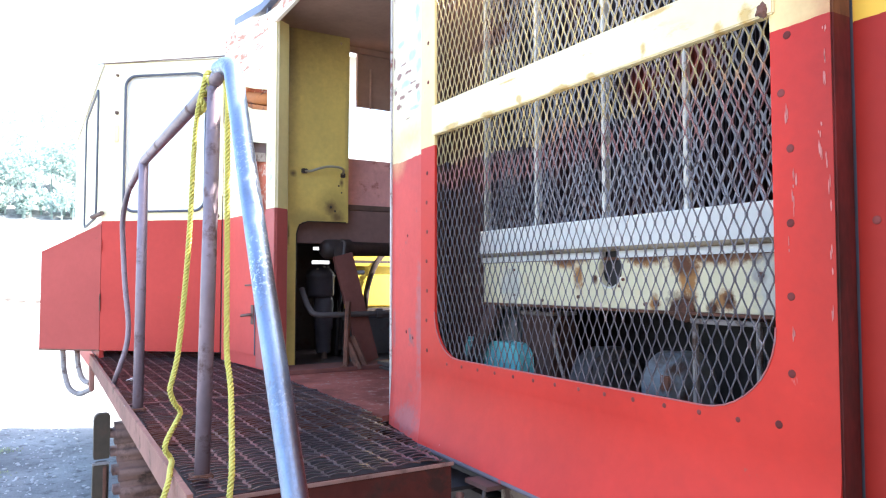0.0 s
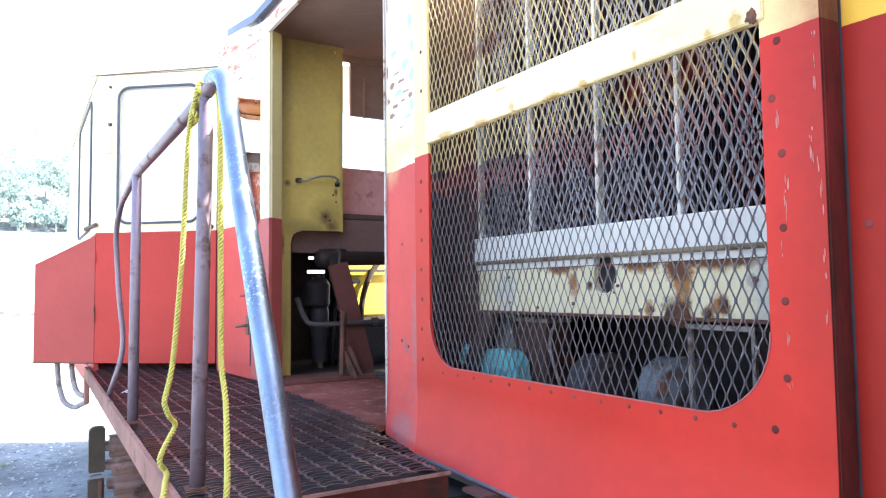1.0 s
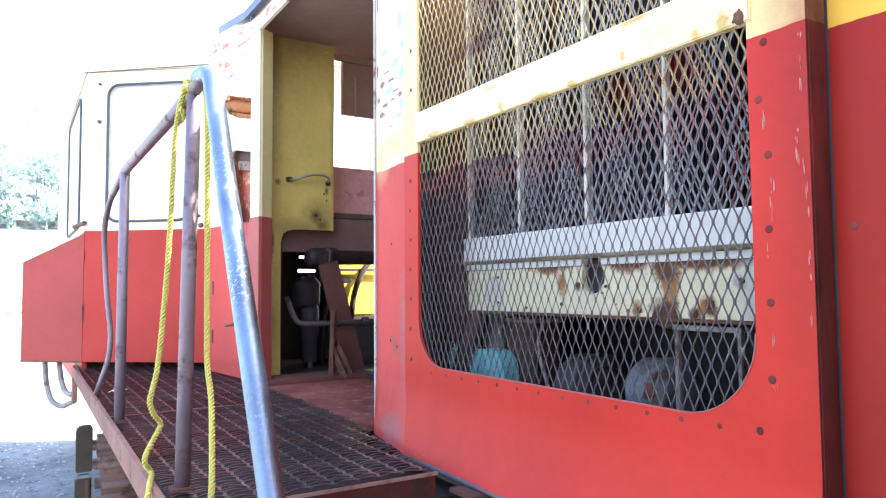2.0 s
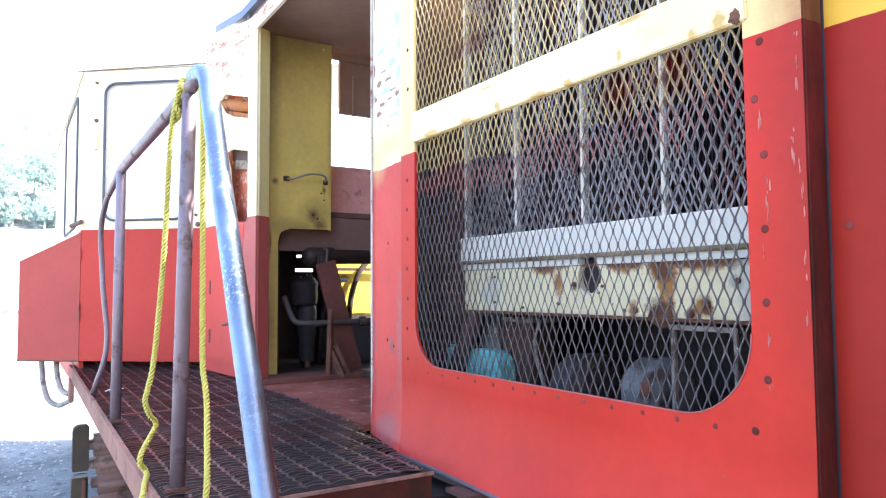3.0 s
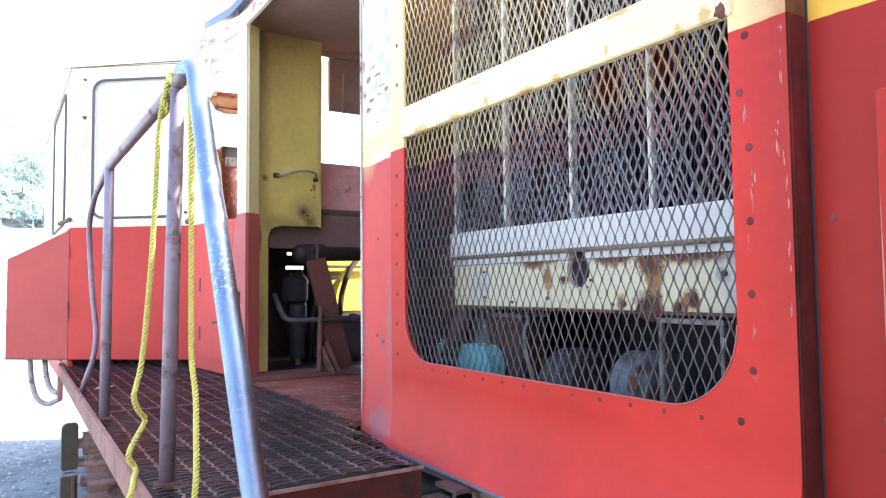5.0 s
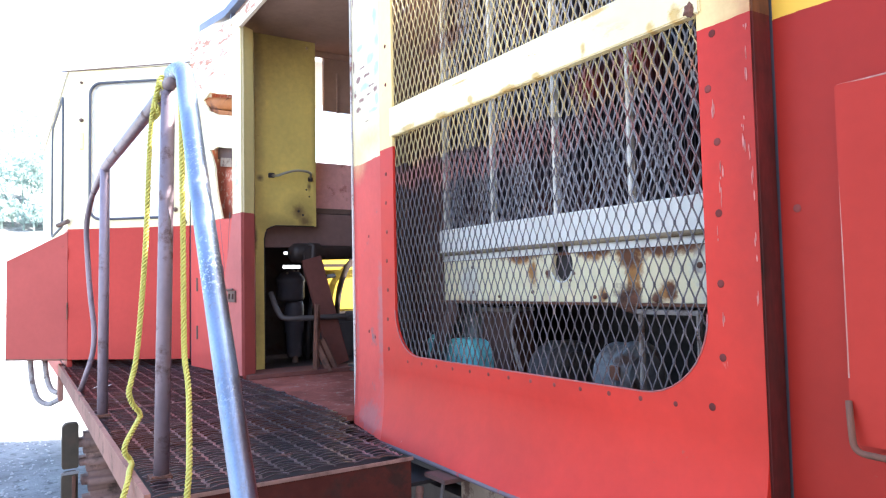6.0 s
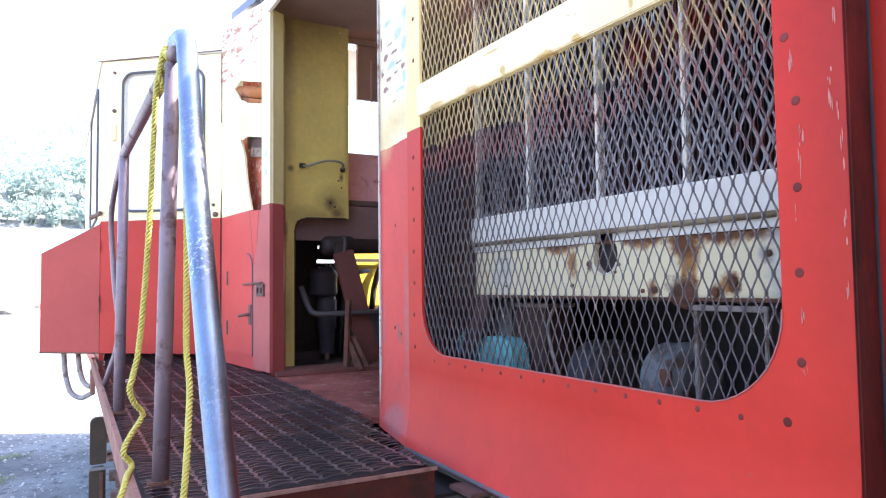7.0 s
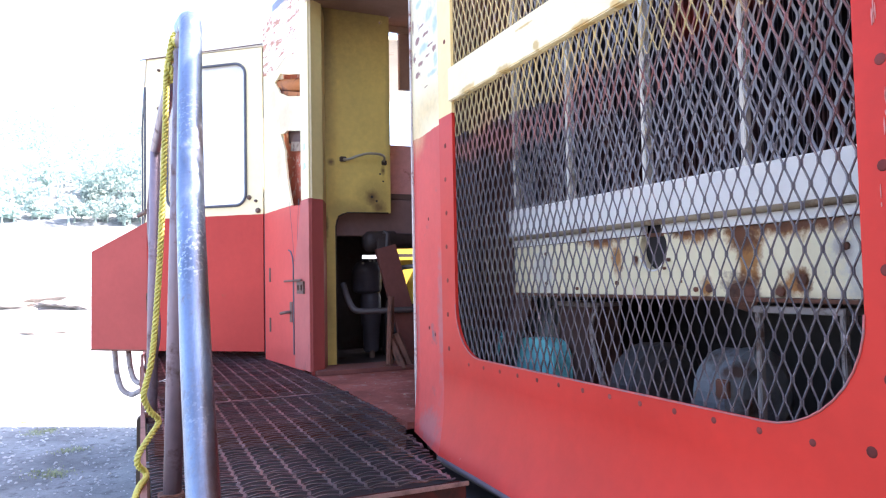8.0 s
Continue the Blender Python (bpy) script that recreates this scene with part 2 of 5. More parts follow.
M_GUARD = surface("grey_guard_steel", (0.48, 0.49, 0.55), 0.3, metal=0.1, vary=0.5, fine=40, wear=(0.14, 0.09, 0.10), wear_at=(0.54, 0.62), wear_scale=5)
for coat in (M_CORE, M_GUARD):
    stain_or_shade(coat, [((1.52, 1.40, 2.24), (0.2, 0.13, 0.10)), ((1.52, 1.58, 2.22), (0.2, 0.10, 0.08))], (0.62, 0.10, 0.06), 0.85, 0.8, (0.30, 0.85))
    stain_or_shade(coat, [((1.52, 2.32, 2.62), (0.2, 0.09, 0.14)), ((1.52, 1.87, 2.60), (0.2, 0.06, 0.20))], (0.24, 0.08, 0.06), 0.8, 0.8, (0.30, 0.85))
M_HEM = surface("bare_hem_steel", (0.15, 0.125, 0.145), 0.85, gloss=0.2, vary=0.3, wear=RED, wear_at=(0.55, 0.65), wear_scale=8)
M_RIVET = surface("dull_rivet", (0.21, 0.055, 0.05), 0.9, gloss=0.1, vary=0.4, random=0.25)
M_JAMB = surface("end_plate_paint", (0.64, 0.085, 0.072), 0.5, gloss=0.15, vary=0.2, wear=(0.26, 0.20, 0.20), wear_at=(0.60, 0.72), wear_scale=8, upper=CREAM, split=2.135, ragged=0.03)
stain_or_shade(M_JAMB, [((1.25, 2.49, 1.5), (0.1, 0.05, 0.35)), ((1.25, 2.55, 1.12), (0.1, 0.2, 0.08)), ((1.28, 2.73, 1.45), (0.1, 0.02, 0.12))], (0.34, 0.24, 0.25), 0.45)
stain_or_shade(M_JAMB, [((1.28, 2.60, 2.22), (0.1, 0.3, 0.07)), ((1.28, 2.70, 2.18), (0.1, 0.1, 0.12))], (0.92, 0.66, 0.30), 0.7, 0.5, (0.25, 0.85))
stain_or_shade(M_JAMB, [((1.28, 2.52, 2.62), (0.1, 0.3, 0.3)), ((1.28, 2.65, 2.9), (0.1, 0.2, 0.2))], (0.88, 0.80, 0.70), 0.8, 0.5, (0.25, 0.85))
stain_or_shade(M_JAMB, [((1.28, y, z), (0.1, a, b)) for y, z, a, b in ((2.49, 2.60, 0.05, 0.04), (2.56, 2.545, 0.07, 0.03), (2.50, 2.49, 0.04, 0.045), (2.62, 2.445, 0.08, 0.025), (2.50, 2.37, 0.03, 0.045), (2.67, 2.62, 0.05, 0.02), (2.51, 2.70, 0.04, 0.05), (2.53, 2.33, 0.07, 0.015))], (0.50, 0.68, 0.75), 0.8, 1.3, (0.62, 0.90))
stain_or_shade(M_JAMB, [((1.28, y, z), (0.1, a, b)) for y, z, a, b in ((2.69, 2.49, 0.05, 0.022), (2.60, 2.488, 0.06, 0.014), (2.51, 2.41, 0.035, 0.024), (2.66, 2.398, 0.07, 0.018), (2.69, 2.365, 0.05, 0.024), (2.58, 2.405, 0.05, 0.010), (2.72, 2.43, 0.03, 0.018), (2.55, 2.435, 0.05, 0.008), (2.64, 2.53, 0.05, 0.008), (2.735, 2.56, 0.016, 0.05), (2.60, 2.30, 0.04, 0.007), (2.735, 2.85, 0.014, 0.09))], (0.36, 0.17, 0.14), 0.95, 1.6, (0.72, 0.86))
M_STRIP = surface("pale_worn_edge", (0.62, 0.56, 0.52), 0.5, vary=0.3, wear=(0.3, 0.12, 0.09), wear_at=(0.55, 0.65), wear_scale=14)
M_STICKER = surface("faded_blue_sticker", (0.55, 0.68, 0.72), 0.4, vary=0.3, fine=60)
M_SCRATCH = surface("scratched_primer", (0.58, 0.22, 0.19), 0.6, vary=0.3, fine=80)
M_PRIMER = surface("worn_primer_edge", (0.46, 0.20, 0.16), 0.7, vary=0.4, wear=(0.6, 0.35, 0.3), wear_at=(0.5, 0.6), wear_scale=30)
M_PALEBROWN = surface("rubbed_brown_edge", (0.42, 0.28, 0.24), 0.6, vary=0.3)
# door colours darkened for the shaded edge face, with grime streaks on top
M_GRIMESHADE = surface("grimy_shaded_red_edge", (0.16, 0.022, 0.020), 0.6, vary=0.4, big=3, wear=(0.05, 0.022, 0.018), wear_at=(0.44, 0.62), wear_scale=3, streak=(1, 1, 0.3), gloss=0.15, upper=(0.25, 0.10, 0.05), split=2.155)
M_PAPER = surface("white_scrap_paper", (0.85, 0.84, 0.82), 0.8, vary=0.08)
M_RIM = surface("rubbed_lip", (0.46, 0.13, 0.12), 0.6, vary=0.3, wear=(0.30, 0.22, 0.24), wear_at=(0.5, 0.6), wear_scale=18)
M_BEAM = surface("dark_brown_beam", (0.22, 0.13, 0.115), 0.8, vary=0.35)
M_CAN = surface("dusty_filter_can", (0.07, 0.066, 0.08), 0.5, vary=0.3)
M_LOWER = surface("streaked_cream_paint", (0.93, 0.87, 0.60), 0.5, vary=0.12, wear=(0.26, 0.08, 0.02), wear_at=(0.66, 0.69), wear_scale=22, streak=(1, 1, 0.7))
stain_or_shade(M_LOWER, [((1.5, y, z), (0.1, a, b)) for y, z, a, b in ((1.90, 1.715, 0.14, 0.035), (1.84, 1.665, 0.035, 0.075), (1.42, 1.71, 0.10, 0.06), (1.41, 1.655, 0.05, 0.09), (1.31, 1.72, 0.24, 0.045), (1.56, 1.715, 0.11, 0.04), (1.53, 1.59, 0.03, 0.035), (1.30, 1.60, 0.05, 0.04))], (0.52, 0.21, 0.03), 0.95)
stain_or_shade(M_LOWER, [((1.5, y, z), (0.1, a, b)) for y, z, a, b in ((1.30, 1.72, 0.34, 0.034), (1.42, 1.70, 0.06, 0.045), (1.90, 1.72, 0.14, 0.026), (1.56, 1.72, 0.13, 0.028), (1.285, 1.60, 0.03, 0.032), (1.335, 1.58, 0.03, 0.025), (1.43, 1.59, 0.07, 0.045), (1.765, 1.655, 0.018, 0.02), (1.2, 1.66, 0.025, 0.03))], (0.15, 0.04, 0.012))
stain_or_shade(M_LOWER, [((1.5, y, 1.64), (0.1, 0.09, 0.12)) for y in (1.16, 2.2)], (0.82, 0.83, 0.78), 0.8)
# near-black for hoses and cables, and for sheets that stand in for deep shade
M_BLACK = surface("black_parts_and_shade", (0.022, 0.018, 0.020), 0.6, vary=0.5)
M_LIP = surface("rusty_folded_lip", (0.30, 0.24, 0.15), 0.6, vary=0.3, wear=(0.17, 0.09, 0.05), wear_at=(0.5, 0.62), wear_scale=10)
M_RAILWHITE = surface("bluish_white_paint", (0.94, 0.95, 0.92), 0.45, vary=0.12, wear=(0.45, 0.33, 0.20), wear_at=(0.70, 0.73), wear_scale=11)
M_DULL = surface("dull_pale_steel", (0.36, 0.33, 0.32), 0.6, vary=0.4, wear=(0.16, 0.10, 0.08), wear_at=(0.52, 0.62), wear_scale=14)
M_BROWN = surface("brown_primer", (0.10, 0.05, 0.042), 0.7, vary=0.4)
M_GREYDARK = surface("dark_grey_paint", (0.11, 0.11, 0.12), 0.5, vary=0.4, wear=(0.10, 0.05, 0.04), wear_at=(0.55, 0.7))
M_SILL = surface("weathered_sill", (0.30, 0.22, 0.16), 0.8, vary=0.4, wear=(0.12, 0.06, 0.04), wear_at=(0.5, 0.6), wear_scale=12, bump=0.4)
M_OLIVE = surface("dark_olive_iron", (0.095, 0.066, 0.042), 0.7, vary=0.4, wear=(0.15, 0.09, 0.06), wear_at=(0.55, 0.7))
M_PAD = surface("rusty_pad", (0.27, 0.15, 0.12), 0.8, vary=0.4, bump=0.4, random=0.2, wear=(0.14, 0.08, 0.06), wear_at=(0.5, 0.65), wear_scale=9)
M_EDGE = surface("rusty_edge_channel", (0.33, 0.155, 0.115), 0.8, vary=0.45, wear=(0.20, 0.10, 0.075), wear_at=(0.55, 0.66), wear_scale=9, bump=0.4)
M_ENDBEAM = surface("rusty_red_beam", (0.085, 0.021, 0.015), 0.85, gloss=0.15, vary=0.5, wear=(0.055, 0.026, 0.020), wear_at=(0.5, 0.62), wear_scale=6)
M_FLOOR = surface("rust_red_floor", (0.31, 0.095, 0.070), 0.95, gloss=0.1, vary=0.5, big=4, fine=50, wear=(0.42, 0.24, 0.20), wear_at=(0.57, 0.66), wear_scale=16, bump=0.5)
M_TORNRED = surface("flaking_red_skin", (0.52, 0.13, 0.07), 0.8, vary=0.4, wear=(0.80, 0.55, 0.42), wear_at=(0.55, 0.60), wear_scale=20, bump=0.5)
M_ORANGE = surface("orange_rust", (0.50, 0.17, 0.045), 0.8, vary=0.4, wear=(0.16, 0.05, 0.03), wear_at=(0.52, 0.62))
M_PILLAR = surface("faded_pillar_paint", (0.50, 0.115, 0.10), 0.6, vary=0.2, wear=(0.30, 0.13, 0.10), wear_at=(0.56, 0.68), wear_scale=7, streak=(1, 1, 0.3))
M_POST = surface("post_paint", (0.45, 0.09, 0.075), 0.5, vary=0.15, wear=(0.28, 0.12, 0.06), wear_at=(0.64, 0.75), upper=(0.75, 0.62, 0.26), split=2.085, ragged=0.005)
M_ROOFTOP = surface("pale_roof_paint", (0.80, 0.74, 0.60), 0.5, vary=0.15, wear=(0.5, 0.25, 0.15), wear_at=(0.62, 0.7), wear_scale=3)
M_BLUEGREY = surface("blue_grey_steel", (0.16, 0.18, 0.26), 0.5, vary=0.3)
M_HANDLE = surface("rubbed_bright_steel", (0.45, 0.43, 0.36), 0.35, metal=0.7, vary=0.3)
# rust red paled: glare from the opening above is put into the base
M_WALLRED = surface("glare_paled_red_wall", (0.78, 0.40, 0.38), 0.7, vary=0.4, wear=(0.50, 0.16, 0.13), wear_at=(0.56, 0.66), wear_scale=8)
M_YELLOWLIT = surface("yellow_casing_paint", (0.70, 0.50, 0.06), 0.5, vary=0.2)
M_PIPE = surface("dull_grey_pipe", (0.10, 0.085, 0.083), 0.55, metal=0.3, vary=0.4)


def glass():
    """A whitish pane: clear glass with a thin scattering film."""
    m, nt, bsdf = nodes_of("pale_film_window_glass")
    clear = nt.nodes.new("ShaderNodeBsdfTransparent")
    film = nt.nodes.new("ShaderNodeBsdfDiffuse")
    film.inputs[0].default_value = (0.86, 0.88, 0.9, 1)
    gloss = nt.nodes.new("ShaderNodeBsdfGlossy")
    gloss.inputs["Roughness"].default_value = 0.03
    one, two = nt.nodes.new("ShaderNodeMixShader"), nt.nodes.new("ShaderNodeMixShader")
    nt.links.new(ramp(nt, noise_tex(nt, 5, 5), 0.3, 0.7, (0.5, 0.5, 0.5, 1), (0.72, 0.72, 0.72, 1)), one.inputs[0])
    nt.links.new(clear.outputs[0], one.inputs[1])
    nt.links.new(film.outputs[0], one.inputs[2])
    two.inputs[0].default_value = 0.12
    nt.links.new(one.outputs[0], two.inputs[1])
    nt.links.new(gloss.outputs[0], two.inputs[2])
    nt.links.new(two.outputs[0], nt.nodes["Material Output"].inputs[0])
    return m


M_GLASS = glass()


# ---- mesh helpers ----
def part(name, bm, material, parent=None, label="", smooth=False):
    me = bpy.data.meshes.new(name)
    bmesh.ops.recalc_face_normals(bm, faces=bm.faces)
    bm.to_mesh(me)
    bm.free()
    if smooth:
        for p in me.polygons:
            p.use_smooth = True
    me.materials.append(material)
    ob = new(name, me)
    ob.parent = parent
    if label:
        tagged(ob, label)
    return ob


def box(bm, x0, y0, z0, x1, y1, z1, bevel=0.0, m=None):
    g = bmesh.ops.create_cube(bm, size=1.0)
    vs = g["verts"]
    t = Matrix.Translation(((x0 + x1) / 2, (y0 + y1) / 2, (z0 + z1) / 2)) @ Matrix.Diagonal((abs(x1 - x0), abs(y1 - y0), abs(z1 - z0), 1))
    bmesh.ops.transform(bm, matrix=(m @ t) if m else t, verts=vs)
    if bevel:
        es = list({e for v in vs for e in v.link_edges})
        bmesh.ops.bevel(bm, geom=es, offset=bevel, segments=2, affect="EDGES")
    return bm


def boxed(*a, **k):
    return box(bmesh.new(), *a, **k)


def tube(bm, pts, r, seg=12, caps=True, close=False):
    """A round bar along points."""
    pts = [Vector(p) for p in pts]
    n = len(pts)
    rings, side = [], None
    for i, p in enumerate(pts):
        a = pts[(i - 1) % n] if (i or close) else p
        b = pts[(i + 1) % n] if (i < n - 1 or close) else p
        d = (b - a).normalized()
        if side is None:
            side = d.orthogonal().normalized()
        side = (side - d * side.dot(d)).normalized()
        up = d.cross(side)
        rad = r[i] if isinstance(r, (list, tuple)) else r
        rings.append([bm.verts.new(p + (side * math.cos(2 * math.pi * k / seg) + up * math.sin(2 * math.pi * k / seg)) * rad) for k in range(seg)])
    for i in range(n if close else n - 1):
        q, s = rings[i], rings[(i + 1) % n]
        for k in range(seg):
            bm.faces.new((q[k], q[(k + 1) % seg], s[(k + 1) % seg], s[k]))
    if caps and not close:
        bm.faces.new(rings[0][::-1])
        bm.faces.new(rings[-1])
    return bm


def rounded(pts, rad, seg=6):
    """A polyline with its inner corners rounded."""
    pts = [Vector(p) for p in pts]
    out = [pts[0]]
    for a, b, c in zip(pts, pts[1:], pts[2:]):
        u, v = (a - b).normalized(), (c - b).normalized()
        r = min(rad, (a - b).length * 0.49, (c - b).length * 0.49)
        p, q = b + u * r, b + v * r
        out += [p.lerp(b, k / seg).lerp(b.lerp(q, k / seg), k / seg) for k in range(seg + 1)]
    return out + [pts[-1]]


def ring2(u0, v0, u1, v1, rads, k=8):
    """A rectangle with rounded corners (radii: lower left, lower right, upper right, upper left), as 2D points, with the matching points of its outer side marked by corner."""
    pts = []
    for (cu, cv, a0), r in zip(((u0, v0, 180), (u1, v0, 270), (u1, v1, 0), (u0, v1, 90)), rads):
        ou, ov = (cu + r if cu == u0 else cu - r), (cv + r if cv == v0 else cv - r)
        for i in range(k + 1):
            a = radians(a0 + 90 * i / k)
            pts.append((ou + r * math.cos(a), ov + r * math.sin(a), i))
    return pts


def framed(bm, put, outer, inner, rads, thick, k=8):
    """A plate with a rounded hole. put(u, v, d) gives the place at depth d."""
    U0, V0, U1, V1 = outer
    hole = ring2(*inner, rads, k)
    rim = []
    corners = ((U0, V0), (U1, V0), (U1, V1), (U0, V1))
    for n, (u, v, i) in enumerate(hole):
        c = n // (k + 1)
        cu, cv = corners[c]
        if i == k // 2:
            rim.append((cu, cv))
        elif (i < k // 2) == (c % 2 == 0):
            rim.append((cu, v))
        else:
            rim.append((u, cv))
    rows = []
    for d in (0, thick):
        rows.append(([bm.verts.new(put(u, v, d)) for u, v in rim], [bm.verts.new(put(u, v, d)) for u, v, _ in hole]))
    n = len(hole)
    (ro, ri), (bo, bi) = rows
    for a in range(n):
        b = (a + 1) % n
        bm.faces.new((ro[a], ro[b], ri[b], ri[a]))
        bm.faces.new((bo[a], bi[a], bi[b], bo[b]))
        bm.faces.new((ri[a], ri[b], bi[b], bi[a]))
        bm.faces.new((ro[a], bo[a], bo[b], ro[b]))
    bmesh.ops.remove_doubles(bm, verts=bm.verts, dist=1e-5)
    return bm


def slab(bm, outline, put, thick):
    """A flat plate from a 2D outline."""
    f = [bm.verts.new(put(u, v, 0)) for u, v in outline]
    b = [bm.verts.new(put(u, v, thick)) for u, v in outline]
    n = len(f)
    bm.faces.new(f)
    bm.faces.new(b[::-1])
    for i in range(n):
        bm.faces.new((f[i], b[i], b[(i + 1) % n], f[(i + 1) % n]))
    return bm


def thing(name, at, label, category, kind="", group=""):
    e = new(name)
    e.location = at
    e.empty_display_size = 0.1
    return tagged(e, label, category, group, kind)


def plane_x(x):
    return lambda u, v, d: (x + d, u, v)


def along(a, b):
    """Puts (u along a->b in metres, height, depth behind) in the world."""
    a, b = Vector((*a, 0)), Vector((*b, 0))
    d = (b - a).normalized()
    nrm = Vector((-d.y, d.x, 0))
    return lambda u, v, w: tuple(a + d * u + nrm * w + Vector((0, 0, v)))


# ---- ground and distance ----
M_GROUND = surface("grey_gravel", (0.285, 0.305, 0.31), 0.9, vary=0.5, big=1.1, fine=26, bump=0.8, bdist=0.03, wear=(0.15, 0.16, 0.165), wear_at=(0.52, 0.64), wear_scale=9)
# leaf green paled and blued: distance haze is put into the base colour
M_LEAF = surface("hazed_hill_foliage", (0.47, 0.61, 0.58), 0.7, vary=0.45, big=0.045, fine=0.2, bump=0)
def leafy(m):
    """Lets light through the leaves."""
    nt = m.node_tree
    bsdf, out = nt.nodes["Principled BSDF"], nt.nodes["Material Output"]
    thin, mix = nt.nodes.new("ShaderNodeBsdfTranslucent"), nt.nodes.new("ShaderNodeMixShader")
    nt.links.new(bsdf.inputs["Base Color"].links[0].from_socket, thin.inputs[0])
    mix.inputs[0].default_value = 0.45
    nt.links.new(bsdf.outputs[0], mix.inputs[1])
    nt.links.new(thin.outputs[0], mix.inputs[2])
    nt.links.new(mix.outputs[0], out.inputs[0])


leafy(M_LEAF)
M_STONE = surface("pale_stones", (0.55, 0.56, 0.57), 0.9, vary=0.3)
M_SOIL = surface("dark_soil", (0.28, 0.25, 0.23), 0.95, vary=0.4, big=2, fine=15, bump=0.8, bdist=0.03)


def rise(x, y):
    """The height of the land: a flat yard, a pale slope and a wooded hill behind it."""
    d = y - 70 + 0.15 * x
    h = 0.0
    if d > 0:
        h = 14 * min(d / 90, 1) ** 1.4
    if d > 90:
        h += 70 * (1 - math.exp(-(d - 90) / 130)) * (0.75 + 0.25 * math.sin(x * 0.012 + 1.0))
    return h


bm = bmesh.new()
N = 90
vs = []
for i in range(N + 1):
    row = []
    for j in range(N + 1):
        u, v = 2 * i / N - 1, 2 * j / N - 1
        x, y = 1500 * math.copysign(abs(u) ** 2.6, u), 1500 * math.copysign(abs(v) ** 2.6, v)
        row.append(bm.verts.new((x, y, rise(x, y))))
    vs.append(row)
for i in range(N):
    for j in range(N):
        bm.faces.new((vs[i][j], vs[i + 1][j], vs[i + 1][j + 1], vs[i][j + 1]))
ground = tagged(part("ground", bm, M_GROUND), "pale grey gravel yard rising to a hill", "ground", kind="structure")


def woods(count, leaves):
    """Trees on the hill: trunks and many leaf clumps."""
    rng = np.random.default_rng(5)
    verts, faces = [], []
    for _ in range(count):
        d = 88 + 190 * rng.random() ** 1.6
        x = rng.uniform(-200, 35)
        y = d + 70 - 0.15 * x
        h = rng.uniform(5, 14) * (0.5 if d < 96 else 1)
        base = np.array((x, y, rise(x, y)))
        wide = h * rng.uniform(0.28, 0.42)
        a, e, r = rng.uniform(0, 6.283, leaves), rng.uniform(-0.6, 1.0, leaves), rng.random(leaves) ** 0.5
        out = wide * r * (1.1 - np.abs(e) * 0.6)
        c = base + np.stack((np.cos(a) * out, np.sin(a) * out, h * (0.58 + 0.38 * e)), 1)
        size = rng.uniform(0.26, 0.66, (leaves, 1))
        p, q = rng.normal(size=(leaves, 3)), rng.normal(size=(leaves, 3))
        p /= np.linalg.norm(p, axis=1, keepdims=True)
        q /= np.linalg.norm(q, axis=1, keepdims=True)
        n = len(verts)
        verts.extend(np.stack((c - p * size, c + q * size * 0.6, c + p * size, c - q * size * 0.6), 1).reshape(-1, 3).tolist())
        faces.extend((n + 4 * k, n + 4 * k + 1, n + 4 * k + 2, n + 4 * k + 3) for k in range(leaves))
        n = len(verts)
        for up in (0, 1):
            for turn in (0, 2.1, 4.2):
                verts.append((x + 0.2 * math.cos(turn) * (1.5 - up), y + 0.2 * math.sin(turn) * (1.5 - up), base[2] + h * 0.6 * up - 0.5 * (1 - up)))
        faces += [(n + k, n + (k + 1) % 3, n + 3 + (k + 1) % 3, n + 3 + k) for k in range(3)]
    me = bpy.data.meshes.new("hill_trees")
    me.from_pydata(verts, [], faces)
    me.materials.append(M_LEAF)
    return tagged(new("hill_trees", me), "sunlit green trees covering the far hillside, paled by painted haze", "trees", kind="stuff")


woods(1700, 190)


def pebbles(name, count, area, size, mat, label, category, seed):
    rnd = random.Random(seed)
    ball = bmesh.new()
    bmesh.ops.create_icosphere(ball, subdivisions=1, radius=1.0)
    shape = [v.co.copy() for v in ball.verts]
    sides = [[v.index for v in f.verts] for f in ball.faces]
    ball.free()
    verts, faces = [], []
    for _ in range(count):
        x, y = rnd.uniform(area[0], area[1]), rnd.uniform(area[2], area[3])
        r = size * rnd.uniform(0.3, 1.0) ** 1.5 * 1.3
        m = Matrix.Translation((x, y, rise(x, y) + r * 0.2)) @ Matrix.Rotation(rnd.uniform(0, 6), 4, "Z") @ Matrix.Diagonal((r * rnd.uniform(0.7, 1.4), r * rnd.uniform(0.6, 1.1), r * rnd.uniform(0.4, 0.8), 1))
        n = len(verts)
        verts.extend(m @ (co * rnd.uniform(0.8, 1.2)) for co in shape)
        faces.extend([n + k for k in f] for f in sides)
    me = bpy.data.meshes.new(name)
    me.from_pydata(verts, [], faces)
    me.materials.append(mat)
    return tagged(new(name, me), label, category, kind="stuff")


pebbles("gravel", 2600, (-3.2, 0.5, 4.5, 12), 0.016, M_STONE, "scattered pale gravel stones on the yard", "gravel", 3)


def heap(x, y, sx, sy, sz, seed):
    rnd = random.Random(seed)
    bm = bmesh.new()
    bmesh.ops.create_icosphere(bm, subdivisions=4, radius=1.0)
    for v in bm.verts:
        n = noise.noise(v.co * 2.5 + Vector((seed, 0, 0))) * 0.35 + noise.noise(v.co * 7 + Vector((0, seed, 0))) * 0.12
        v.co = Vector((x + v.co.x * sx * (1 + n), y + v.co.y * sy * (1 + n), max(-0.2, v.co.z * sz * (1 + n * 1.5))))
    return tagged(part("rubble_mound", bm, M_SOIL), "low heap of dark soil and rubble in the sunlit yard", "soil heap", group="rubble heaps")


